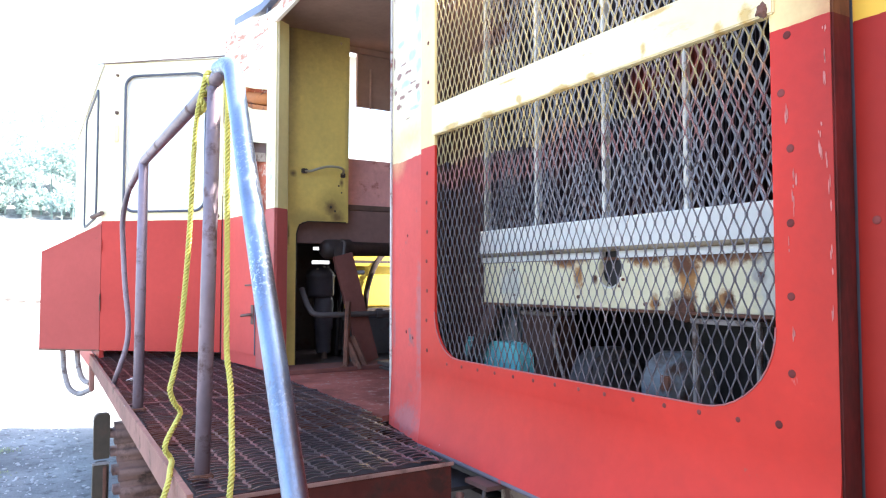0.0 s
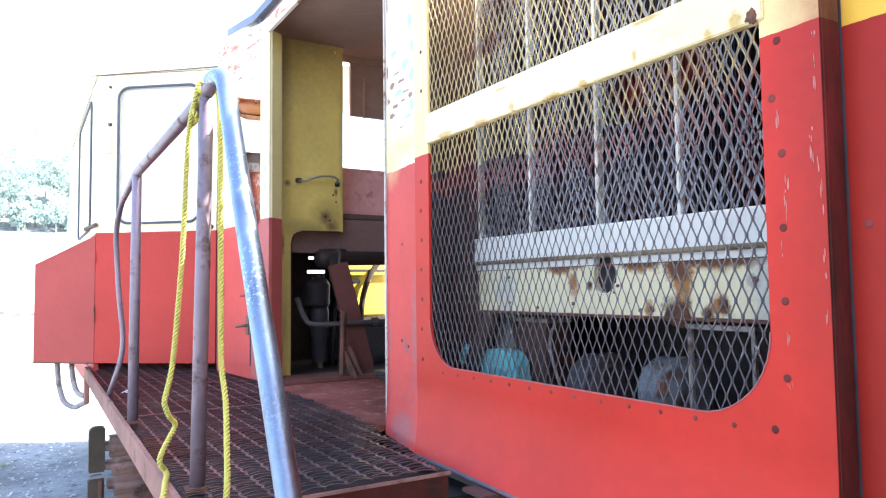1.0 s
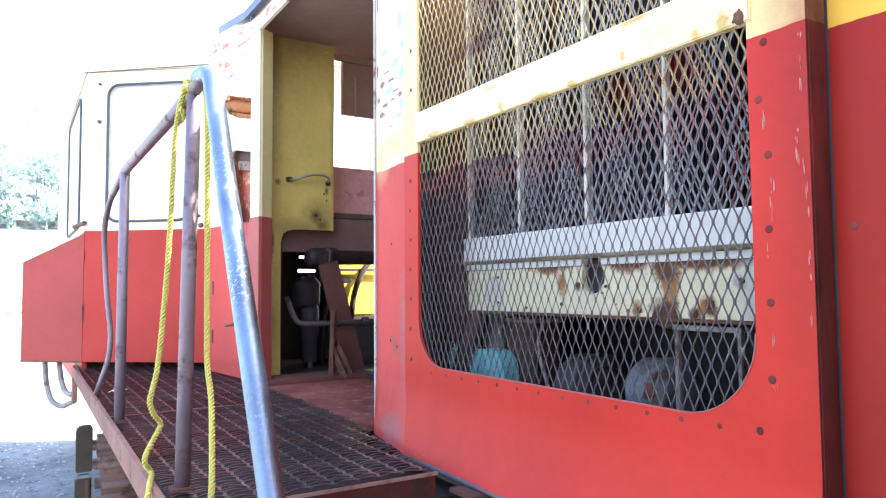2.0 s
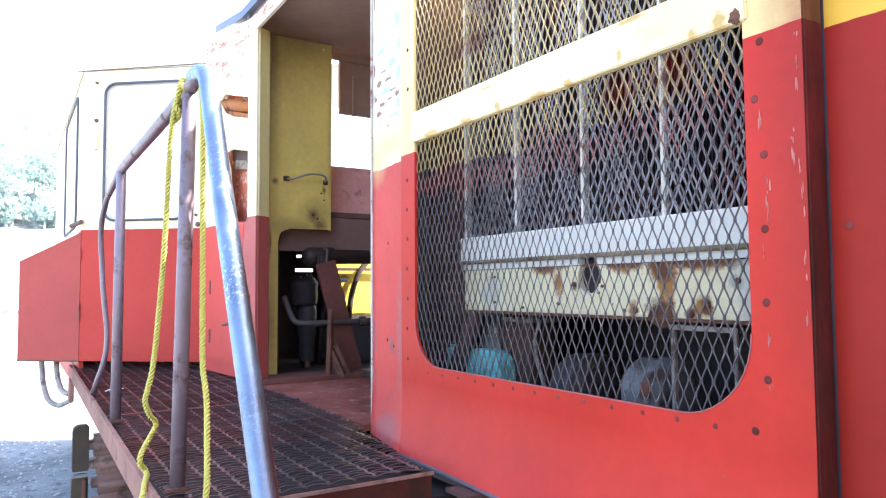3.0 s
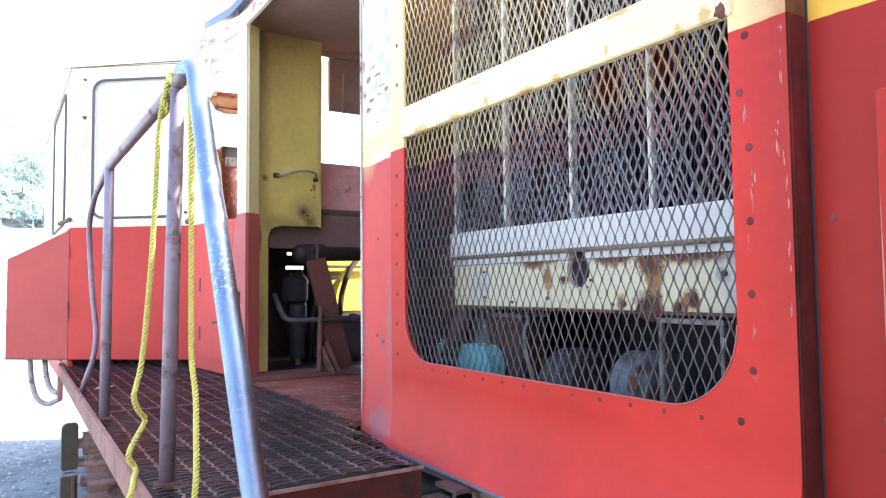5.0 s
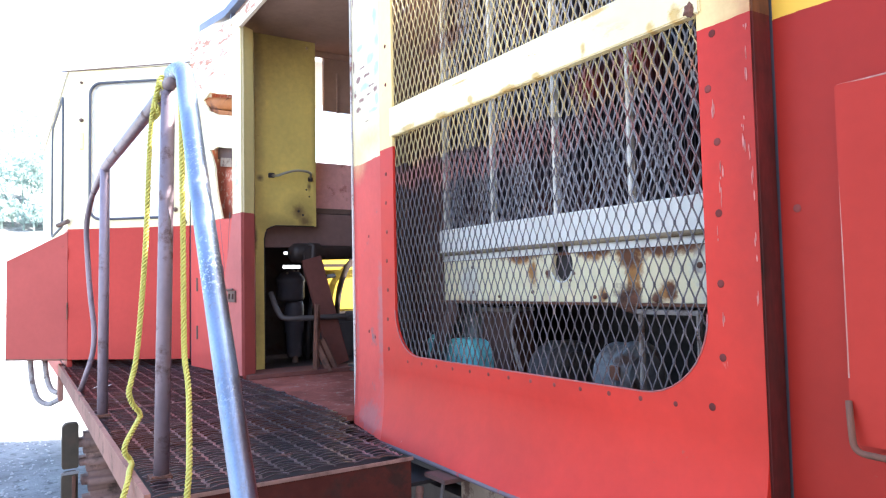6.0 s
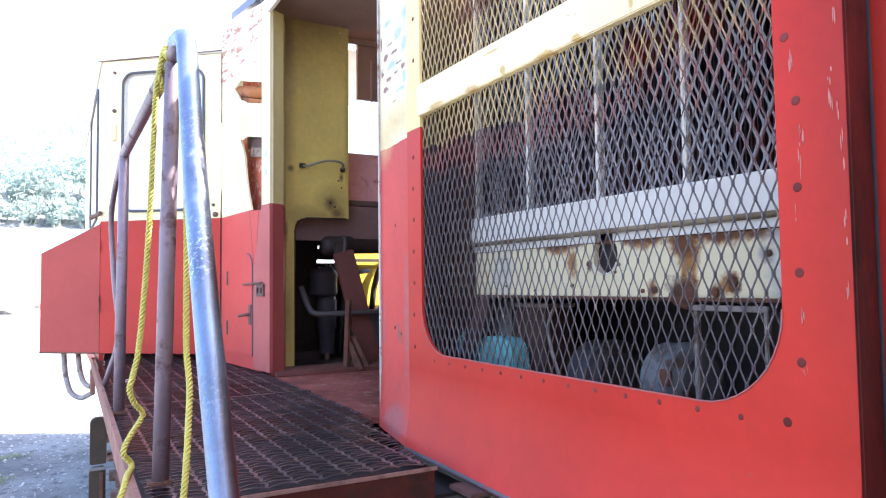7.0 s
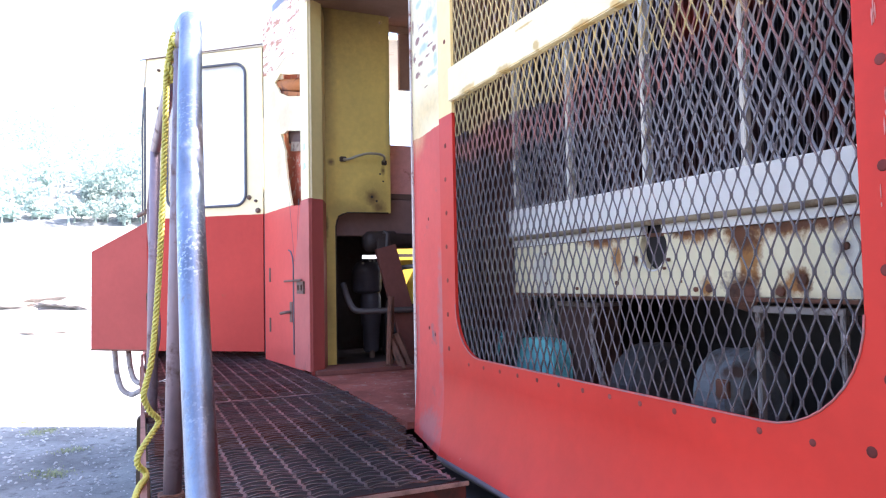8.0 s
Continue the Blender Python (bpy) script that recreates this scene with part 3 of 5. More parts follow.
heap(-8.5, 62, 6.5, 3, 1.3, 1)
heap(-1.5, 55, 4.2, 2, 0.9, 2)
heap(-2.2, 28, 1.0, 0.6, 0.12, 4)

def weeds(places, seed):
    """Low tufts of narrow leaves in the gravel."""
    rnd = random.Random(seed)
    verts, faces = [], []
    for x, y in places:
        for _ in range(rnd.randint(60, 110)):
            a, h, lean = rnd.uniform(0, 6.283), rnd.uniform(0.006, 0.022), rnd.uniform(0.015, 0.05)
            b = Vector((x + rnd.gauss(0, 0.08), y + rnd.gauss(0, 0.08), 0.0))
            out, side = Vector((math.cos(a), math.sin(a), 0)), Vector((-math.sin(a), math.cos(a), 0)) * 0.004
            n = len(verts)
            verts += [b - side, b + side, b + out * lean * 0.5 + Vector((0, 0, h)) + side, b + out * lean * 0.5 + Vector((0, 0, h)) - side, b + out * lean + Vector((0, 0, h * 0.8))]
            faces += [(n, n + 1, n + 2, n + 3), (n + 3, n + 2, n + 4)]
    me = bpy.data.meshes.new("weeds")
    me.from_pydata(verts, [], faces)
    me.materials.append(surface("weed_green", (0.30, 0.35, 0.17), 0.7, vary=0.3, big=4, bump=0))
    return tagged(new("weeds", me), "small green weed tufts in the shaded gravel", "weeds", kind="stuff")


weeds([(-0.61, 9.27), (-0.55, 9.4), (-0.22, 8.2), (-0.28, 7.25), (-0.36, 7.4), (-0.9, 10.1)], 12)

# added unseen wall: keeps skylight off the near end of the hood
M_BLOCKER = surface("sky_blocker_dark", (0.16, 0.13, 0.11), 0.85, vary=0.3)
tagged(part("wall_behind", boxed(-1.05, -7.0, 0.0, -0.85, 0.05, 4.2), M_BLOCKER), "unseen dark wall added behind the viewer to block skylight", "wall", kind="structure")

# ---- the rail vehicle ----
P = 1.10  # height of the walkway
vehicle = thing("rail_work_vehicle", (1.3, 3.0, 0), "old red and cream railway work machine with peeling paint", "rail vehicle")


def vpart(name, bm, mat, parent=None, label="", smooth=False):
    ob = part(name, bm, mat, parent or vehicle, label, smooth)
    if ob.parent is vehicle:
        ob.matrix_parent_inverse = Matrix.Translation((-1.3, -3.0, 0))
    return ob


def repeat(name, mesh_ob, places, parent, size=1.0):
    """Alike pieces on one mesh."""
    for p in places:
        ob = new(name, mesh_ob.data)
        ob.parent, ob.location, ob.scale = parent, p, (1, size, size)
        if parent is vehicle:
            ob.matrix_parent_inverse = Matrix.Translation((-1.3, -3.0, 0))


# hood: the door with the expanded mesh
DX, DY0, DY1, DZ0, DZ1 = 1.27, 0.888, 2.475, 1.055, 3.15
AY0, AY1, AZ0, AZ1 = 1.012, 2.372, 1.378, 2.98
SK = 1.31
doorbm = framed(bmesh.new(), plane_x(DX), (DY0, SK, DY1, DZ1), (AY0, AZ0, AY1, AZ1), (0.18, 0.16, 0.1, 0.1), 0.010, 16)
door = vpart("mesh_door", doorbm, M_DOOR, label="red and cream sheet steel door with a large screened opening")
skirt = bmesh.new()
last = None
for k in range(19):  # the sheet curves out below the opening
    f = k / 18
    z, off = SK + (DZ0 - SK) * f, 0.07 * f ** 1.8
    row = [skirt.verts.new((DX - off, y, z + 0.010 * f * (y > 2.3))) for y in (DY0, 1.3, 1.7, 2.1, DY1 - 0.10 * f ** 1.4)]
    row += [skirt.verts.new((DX - off, DY0, z)), skirt.verts.new((DX + 0.055, DY0, z))]
    if last:
        for q in range(4):
            skirt.faces.new((last[q], last[q + 1], row[q + 1], row[q]))
        skirt.faces.new((last[6], last[5], row[5], row[6]))
    last = row
vpart("door_skirt", skirt, M_DOOR, door, smooth=True)
vpart("door_edge", boxed(DX + 0.001, DY0 - 0.004, 1.06, DX + 0.062, DY0 + 0.012, DZ1, 0.003), M_GRIMESHADE, door, "grimy red door edge, darkened for its shaded side")
vpart("door_hem", tube(bmesh.new(), [(DX - 0.066, DY0, DZ0), (DX - 0.066, 1.7, DZ0 - 0.002), (DX - 0.066, DY1 - 0.1, DZ0 + 0.008)], 0.007, 10), M_HEM, door, "bare worn lower edge", True)
low = [(DX - 0.001, y, z) for y, z, _ in ring2(AY0, AZ0, AY1, AZ1, (0.18, 0.16, 0.1, 0.1), 10)]
low = [p for p in low if p[2] < AZ0 + 0.25]
low.sort(key=lambda p: p[1])
vpart("worn_rim", tube(bmesh.new(), low, 0.0018, 6), M_RIM, door, "paint worn pale along the lip of the opening", True)
# added dark strip that stands in for the deep shade of the door gap
vpart("door_seal", boxed(DX + 0.066, 0.866, 1.0, DX + 0.085, 0.90, DZ1), M_RUBBER_GAP, door)
vpart("crossbar", boxed(DX - 0.007, AY0 - 0.012, 2.190, DX + 0.02, AY1 + 0.012, 2.300, 0.003), M_CREAM, door, "cream flat bar with rust spots")
clump = bmesh.new()
bmesh.ops.create_icosphere(clump, subdivisions=3, radius=1.0)
for v in clump.verts:
    k = 1 + 0.5 * noise.noise(v.co * 2.2) + 0.2 * noise.noise(v.co * 6)
    v.co = Vector((DX - 0.006 + 0.006 * v.co.x * k, AY0 + 0.012 + 0.012 * v.co.y * k, 2.203 + 0.016 * v.co.z * k))
vpart("bar_clip", clump, M_RUST, door, "rusty lump at the end of the bar")


def rivet_mesh(r, h):
    bm = bmesh.new()
    tube(bm, [(0, 0, 0), (-h * 0.6, 0, 0), (-h, 0, 0)], [r, r * 0.9, r * 0.45], 10)
    return bm


first = vpart("rivet", rivet_mesh(0.0085, 0.0012), M_RIVET, door, smooth=True)
first.location = (DX, 0.975, 2.138)
spots = [(DX, y, z) for y, z in ((0.990, 2.025), (0.973, 1.911), (0.976, 1.764), (0.978, 1.62), (0.98, 1.47), (1.01, 1.367), (0.978, 2.34), (0.978, 2.52))]
spots += [(DX, 1.103 + 0.0985 * k, 1.361 - 0.0004 * k) for k in range(13)]
spots += [(DX, 2.428 + 0.004 * (k % 2), 2.056 - 0.1105 * k) for k in range(7)] + [(DX, 2.42, 2.4), (DX, 2.42, 2.55)]
repeat("rivet", first, spots[:8], door)
repeat("rivet", first, spots[8:21], door, 0.72)
repeat("rivet", first, spots[21:], door, 0.95)


def expanded(y0, y1, z0, z1, x, swd, lwd, w, t):
    """Expanded metal: zigzag strands that meet at their bonds, each strand turned a little out of the sheet."""
    verts, faces = [], []
    step = swd / 2
    ny, nz = int((y1 - y0) / step) + 1, int((z1 - z0) / (lwd / 2)) + 1
    for i in range(ny + 1):
        prev = None
        for j in range(nz + 1):
            s = 1 if (i + j) % 2 else -1
            yc, zc = y0 + i * step + s * (step / 2 - w * 0.3), z0 + j * lwd / 2
            for dz in (-0.07, 0.07):
                z = min(max(zc + dz * lwd, z0), z1)
                n = len(verts)
                for a, b in ((-0.5, -0.5), (-0.5, 0.5), (0.5, 0.5), (0.5, -0.5)):
                    verts.append((x + a * t * 0.5 + b * t * 0.8, min(max(yc + b * w, y0), y1), z))
                if prev is not None:
                    for k in range(4):
                        faces.append((prev + k, prev + (k + 1) % 4, n + (k + 1) % 4, n + k))
                prev = n
    bm = bmesh.new()
    me = bpy.data.meshes.new("strands")
    me.from_pydata(verts, [], faces)
    bm.from_mesh(me)
    bpy.data.meshes.remove(me)
    return bm


tagged(vpart("expanded_mesh", expanded(AY0 - 0.03, AY1 + 0.03, AZ0 - 0.03, AZ1 + 0.03, DX + 0.014, 0.0312, 0.068, 0.0064, 0.007), M_STRAND, door, "expanded metal screen with worn yellow and red paint"), kind="stuff")

rnd = random.Random(21)
for cy, cz, length, n in ((0.902, 2.06, 0.05, 5), (0.912, 1.925, 0.06, 6), (0.898, 1.84, 0.10, 5), (0.897, 1.70, 0.08, 3), (0.980, 1.965, 0.04, 4), (0.965, 1.86, 0.06, 6), (0.968, 1.80, 0.05, 4), (0.896, 1.56, 0.06, 3), (0.983, 1.72, 0.02, 2), (0.975, 1.56, 0.03, 3), (0.900, 2.12, 0.03, 3)):
    bm = bmesh.new()
    for _ in range(n):
        y, z, h, w = cy + rnd.uniform(-0.004, 0.004), cz + rnd.uniform(-length, length) * 0.6, rnd.uniform(0.003, 0.014), rnd.uniform(0.0005, 0.0014)
        slab(bm, [(y - w, z - h * 0.6), (y + w * 0.3, z - h), (y + w, z + h * 0.2), (y + w * 0.2, z + h), (y - w * 0.8, z + h * 0.5)], plane_x(DX - 0.0012), 0.0018)
    vpart("paint_scratch", bm, M_SCRATCH, door, "pale scratches through the red paint")

# the narrow plate at the end of the hood
jambbm = bmesh.new()
rows = []
for k in range(16):
    z = 1.068 + 0.242 * k / 14 if k < 15 else 3.145
    f = max(0.0, (1.31 - z) / 0.242)
    a = Vector((DX + 0.001 - 0.068 * f ** 1.8, 2.476 - 0.098 * f ** 1.4, z))
    b = Vector((DX + 0.018 - 0.022 * f, 2.754 - 0.016 * f, z))
    rows.append([jambbm.verts.new(a.lerp(b, q / 6)) for q in range(7)] + [jambbm.verts.new(b + Vector((0.02, 0, 0)))])
for a, b in zip(rows, rows[1:]):
    for k in range(7):
        jambbm.faces.new((a[k], a[k + 1], b[k + 1], b[k]))
jamb = vpart("hood_end_plate", jambbm, M_JAMB, label="cream and red end plate with peeled stickers", smooth=True)
vpart("edge_strip", boxed(DX + 0.012, 2.755, 1.06, DX + 0.03, 2.767, 3.15, 0.002), M_STRIP, jamb, "pale worn edge strip")
repeat("rivet", first, [(DX + 0.009, 2.60, 1.83), (DX + 0.009, 2.61, 1.45), (DX + 0.006, 2.55, 1.43)], jamb, 0.8)

# hood body behind the door
# unseen roof; its gap is added to light the rails and mesh below
vpart("hood_roof", box(boxed(DX, -7.0, DZ1, 2.9, 0.85, DZ1 + 0.05), 1.56, 0.85, DZ1, 2.9, 2.75, DZ1 + 0.05), M_CREAM, label="unseen cream hood roof, left open over the screen to admit skylight")
vpart("hood_far_side", boxed(2.85, -7.0, 1.0, 2.9, 2.75, DZ1), M_RED)
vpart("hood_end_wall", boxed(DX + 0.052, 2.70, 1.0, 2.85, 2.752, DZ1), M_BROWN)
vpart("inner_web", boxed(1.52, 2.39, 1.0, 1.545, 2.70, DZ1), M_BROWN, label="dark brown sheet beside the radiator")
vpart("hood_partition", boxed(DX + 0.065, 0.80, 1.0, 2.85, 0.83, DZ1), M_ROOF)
# floor coloured black to stand in for the dark inside the hood
vpart("hood_floor", boxed(DX + 0.065, -7.0, 0.96, 2.85, 2.70, 1.0), M_BLACK)
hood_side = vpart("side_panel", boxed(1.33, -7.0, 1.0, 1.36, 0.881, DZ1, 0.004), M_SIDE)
M_FLAP = surface("inspection_door_paint", (0.42, 0.032, 0.021), 0.5, gloss=0.15, vary=0.15, wear=(0.35, 0.10, 0.07), wear_at=(0.66, 0.74), bump=0.05)
flap = vpart("inspection_door", slab(bmesh.new(), [(u, v) for u, v, _ in ring2(0.0, 1.335, 0.748, 1.975, (0.006,) * 4, 4)], lambda u, v, d: (1.30 + 0.01 * (1 - u / 0.748) + d, u, v), 0.02), M_FLAP, hood_side, "red inspection door with worn edges")
vpart("flap_edge", tube(bmesh.new(), rounded([(1.302, 0.2, 1.974), (1.302, 0.747, 1.974), (1.301, 0.747, 1.45)], 0.006), 0.0018, 6), M_PRIMER, hood_side, "paint worn to primer")
vpart("pull_handle", tube(bmesh.new(), rounded([(1.297, 0.748, 1.41), (1.285, 0.74, 1.37), (1.282, 0.735, 1.325), (1.285, 0.5, 1.318)], 0.02), 0.006, 8), M_RUST, hood_side, "grey bent handle rod", True)
repeat("rivet", first, [(1.33, 0.845, 1.763), (1.31, 0.70, 1.55)], hood_side)

# radiator behind the screen
RX = 1.50
radiator = vpart("radiator", boxed(RX + 0.045, 0.96, 1.72, RX + 0.12, 2.39, 2.95), M_CORE, label="dark radiator cores behind the screen")
fins = bmesh.new()
rnd = random.Random(8)
y = 0.97
while y < 2.38:
    t = rnd.uniform(0.002, 0.005)
    box(fins, RX + 0.022 + rnd.uniform(-0.004, 0.006), y, 1.83, RX + 0.046, y + t, 2.95)
    y += rnd.uniform(0.009, 0.016)
tagged(vpart("radiator_core", fins, M_CORE, radiator, "dark purple-grey cooling fins"), kind="stuff")
tagged(vpart("core_guard", expanded(0.98, 2.385, 1.842, 2.95, RX + 0.004, 0.031, 0.068, 0.0078, 0.003), M_GUARD, radiator, "grey expanded metal guard over the cores"), kind="stuff")
for y in (1.11, 1.425, 1.737, 2.07, 2.385):
    vpart("radiator_strip", boxed(RX + 0.002, y - 0.0065, 1.83, RX + 0.03, y + 0.0065, 2.95, 0.002), M_WHITE, radiator, "cream strip between the cores")
vpart("upper_rail", slab(bmesh.new(), [(RX - 0.02, 1.752), (RX - 0.02, 1.836), (RX - 0.016, 1.841), (RX + 0.02, 1.841), (RX + 0.02, 1.752)], lambda u, v, d: (u, 0.95 + d, v), 1.435), M_RAILWHITE, radiator, "bluish white folded rail")
vpart("rail_lip", tube(bmesh.new(), [(RX - 0.022, 0.95, 1.746), (RX - 0.022, 2.385, 1.746)], 0.0075, 10), M_LIP, radiator, "rusty rolled lip under the rail", True)
HY, HZ, HR = 1.700, 1.684, 0.049  # the round hole across the two rails


def hole_arc(a0, a1, r=HR):
    return [(HY + r * math.cos(radians(a0 + (a1 - a0) * k / 14)), HZ + r * 1.08 * math.sin(radians(a0 + (a1 - a0) * k / 14))) for k in range(15)]


seam = 1.7165
a = math.degrees(math.asin((seam - HZ) / (HR * 1.08)))
vpart("rail_strip", slab(bmesh.new(), [(0.95, seam + 0.003), (HY - HR * 0.74, seam + 0.003), (HY - HR * 0.70, 1.742), (0.95, 1.742)], plane_x(RX - 0.012), 0.02), M_RAILWHITE, radiator, "white strip under the lip")
vpart("rail_strip", slab(bmesh.new(), [(HY + HR * 0.74, seam + 0.003), (2.38, seam + 0.003), (2.38, 1.742), (HY + HR * 0.70, 1.742)], plane_x(RX - 0.012), 0.02), M_RAILWHITE, radiator)
vpart("lower_rail", slab(bmesh.new(), [(0.95, 1.570), (2.375, 1.570), (2.375, seam)] + hole_arc(a, a - 180 - 2 * a) + [(0.95, seam)], plane_x(RX - 0.008), 0.02), M_LOWER, radiator, "cream rail with rust streaks and a round hole")
vpart("rail_seam", boxed(RX + 0.004, 0.95, seam - 0.003, RX + 0.012, 2.375, seam + 0.006), M_RUST, radiator, "dark rusty seam")
vpart("hole_rim", tube(bmesh.new(), [(RX - 0.010, y, z) for y, z in hole_arc(-25, -155, HR + 0.001)], 0.0025, 6), M_RAILWHITE, radiator, "pale rim of the hole", True)
vpart("rail_flange", boxed(RX - 0.03, 0.95, 1.562, RX + 0.012, 2.375, 1.569), M_RUST, radiator)
# black plug behind the round hole, painted as the darkness inside it
vpart("notch_pipe", tube(bmesh.new(), [(RX + 0.014, HY, HZ), (RX + 0.09, HY, HZ)], HR + 0.008, 16), M_BLACK, radiator)
bump = bmesh.new()
bmesh.ops.create_icosphere(bump, subdivisions=3, radius=1.0)
for v in bump.verts:
    k = 1 + 0.25 * noise.noise(v.co * 2.1)
    v.co = Vector((RX - 0.010 + 0.014 * v.co.x * k, 1.430 + 0.042 * v.co.y * k, 1.572 + 0.030 * v.co.z * k))
vpart("rust_lump", bump, M_RUST, radiator, "rounded rusty lump on the rail edge", True)
for y, z, r in ((1.335, 1.582, 0.010), (1.285, 1.605, 0.011), (1.52, 1.588, 0.010), (2.02, 1.585, 0.005), (1.765, 1.66, 0.008), (1.56, 1.585, 0.006), (1.645, 1.655, 0.005), (1.66, 1.635, 0.004), (1.195, 1.665, 0.008), (2.18, 1.60, 0.005), (2.18, 1.69, 0.005), (1.84, 1.60, 0.006)):
    vpart("rusty_bolt", tube(bmesh.new(), [(RX - 0.006, y, z), (RX - 0.013, y, z), (RX - 0.015, y, z)], [r, r, r * 0.5], 7), M_RUST, radiator)

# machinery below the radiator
# black back sheet: the unlit depth behind the machinery, put into its colour
gear = vpart("hood_machinery", boxed(1.95, 0.9, 1.0, 2.0, 2.68, 1.75), M_BLACK, label="dark oily machinery under the radiator, backed by a black shade sheet")


def motor(y0, y1, x, z, r, mat, label):
    bm = tube(bmesh.new(), [(x, y0, z), (x, y0 + 0.015, z), (x, y0 + 0.02, z), (x, y0 + 0.05, z), (x, y0 + 0.052, z), (x, y1 - 0.02, z), (x, y1 - 0.015, z), (x, y1, z)], [r * 0.7, r * 0.9, r, r, r * 0.95, r * 0.95, r * 0.9, r * 0.7], 28)
    return vpart("motor", bm, mat, gear, label)


motor(1.455, 1.59, 1.58, 1.35, 0.105, M_GREY, "blue-grey motor casing with rust patches")
motor(1.83, 1.965, 1.66, 1.31, 0.125, M_GREYDARK, "dark grey motor casing")
vpart("motor_plate", boxed(1.470, 1.46, 1.355, 1.482, 1.495, 1.395, 0.003), M_RUST, gear, "rusty square plate")
vpart("brown_box", boxed(1.575, 2.077, 1.10, 1.69, 2.251, 1.530, 0.006), M_BROWN, gear)
vpart("box_rim", boxed(1.570, 2.070, 1.527, 1.69, 2.258, 1.541, 0.002), M_DULL, gear, "pale worn box rim")
vpart("bracket_top", boxed(1.48, 1.195, 1.540, 1.60, 1.400, 1.553, 0.002), M_DULL, gear, "pale steel bracket")
vpart("bracket_side", boxed(1.485, 1.385, 1.30, 1.50, 1.397, 1.541, 0.002), M_DULL, gear)
vpart("bracket_side", boxed(1.485, 1.200, 1.30, 1.50, 1.210, 1.541, 0.002), M_DULL, gear)
tank = slab(bmesh.new(), [(u, v) for u, v, _ in ring2(2.165, 1.20, 2.390, 1.425, (0.01, 0.01, 0.07, 0.07), 6)], plane_x(1.50), 0.066)
vpart("turquoise_tank", tank, M_CYAN, gear, "turquoise painted tank with a rounded top")
vpart("turquoise_cap", boxed(1.50, 2.465, 1.22, 1.56, 2.535, 1.428, 0.014), M_CYAN, gear, "turquoise painted block")
vpart("tank_lid", tube(bmesh.new(), [(1.60, 2.33, 1.30), (1.60, 2.33, 1.49), (1.60, 2.33, 1.51), (1.60, 2.33, 1.55)], [0.05, 0.05, 0.04, 0.035], 14), M_GREY, gear, smooth=True)
vpart("tank_stay", boxed(1.570, 2.275, 1.38, 1.576, 2.287, 1.527, 0.002), M_DULL, gear)
vpart("grey_box", boxed(1.56, 2.44, 1.43, 1.64, 2.63, 1.60, 0.012), M_GREY, gear, "dusty grey-green box")
vpart("slanted_strut", tube(bmesh.new(), [(1.47, 2.43, 1.30), (1.47, 2.36, 1.43), (1.475, 2.27, 1.55)], 0.030, 8), M_BROWN, gear, "dark rusty slanted strut", True)
vpart("wire_hoop", tube(bmesh.new(), rounded([(1.52, 1.96, 1.54), (1.495, 1.972, 1.48), (1.495, 1.95, 1.40), (1.495, 1.90, 1.30), (1.495, 1.86, 1.2)], 0.06), 0.0055, 8), M_DULL, gear, "pale thin cable", True)

# underframe and running gear
under = vpart("underframe", boxed(1.30, -7.0, 0.62, 2.75, 7.75, 0.94), M_DARK, label="rusty underframe beams")
vpart("side_sill", boxed(1.285, -7.0, 0.78, 1.31, 1.98, 1.03, 0.004), M_SILL, under, "weathered side sill below the door")
vpart("sill_rib", boxed(1.262, 1.70, 0.80, 1.286, 1.72, 1.035), M_RUST, under)
vpart("sill_bracket", boxed(1.15, 1.86, 1.035, 1.29, 1.98, 1.048, 0.002), M_BROWN, under)
vpart("loose_rod", tube(bmesh.new(), [(1.17, 1.90, 1.03), (1.13, 1.88, 0.86)], 0.006, 6), M_PIPE, under)
vpart("hanger", tube(bmesh.new(), rounded([(1.14, 1.99, 1.0), (1.10, 1.94, 0.92), (1.14, 1.93, 0.84), (1.22, 1.92, 0.80)], 0.05), 0.013, 8), M_RUST, under, smooth=True)
vpart("hanger", tube(bmesh.new(), rounded([(1.24, 1.97, 0.86), (1.18, 1.9, 0.88), (1.12, 1.88, 0.82)], 0.04), 0.010, 8), M_RUST, under, smooth=True)
vpart("centre_box", boxed(1.35, 1.8, 0.25, 2.7, 4.4, 0.62), M_DARK, under)


def wheel(x, y):
    bm = tube(bmesh.new(), [(x - 0.07, y, 0.46), (x - 0.066, y, 0.46), (x - 0.03, y, 0.46), (x, y, 0.46), (x + 0.07, y, 0.46), (x + 0.072, y, 0.46), (x + 0.1, y, 0.46)], [0.12, 0.40, 0.42, 0.42, 0.425, 0.46, 0.46], 32)
    return vpart("wheel", bm, M_DARK, under, "dark steel wheel")


for y in (-5.2, -3.7, 5.7, 7.1):
    wheel(1.42, y)
    wheel(2.55, y)
for x in (1.45, 2.6):
    tagged(part("track_rail", box(boxed(x - 0.035, -30, 0.0, x + 0.035, 60, 0.05, 0.006), x - 0.06, -30, -0.02, x + 0.06, 60, 0.012), M_RUST), "rusty steel track rail set in the gravel", "rail", kind="structure")
def guard_block(x0, z0, x1, z1, y0, y1, label):
    vpart("axle_guard", slab(bmesh.new(), [(u, v) for u, v, _ in ring2(x0, z0, x1, z1, (0.012, 0.012, 0.02, 0.035), 5)], lambda u, v, d: (u, y0 + d, v), y1 - y0), M_OLIVE, under, label)


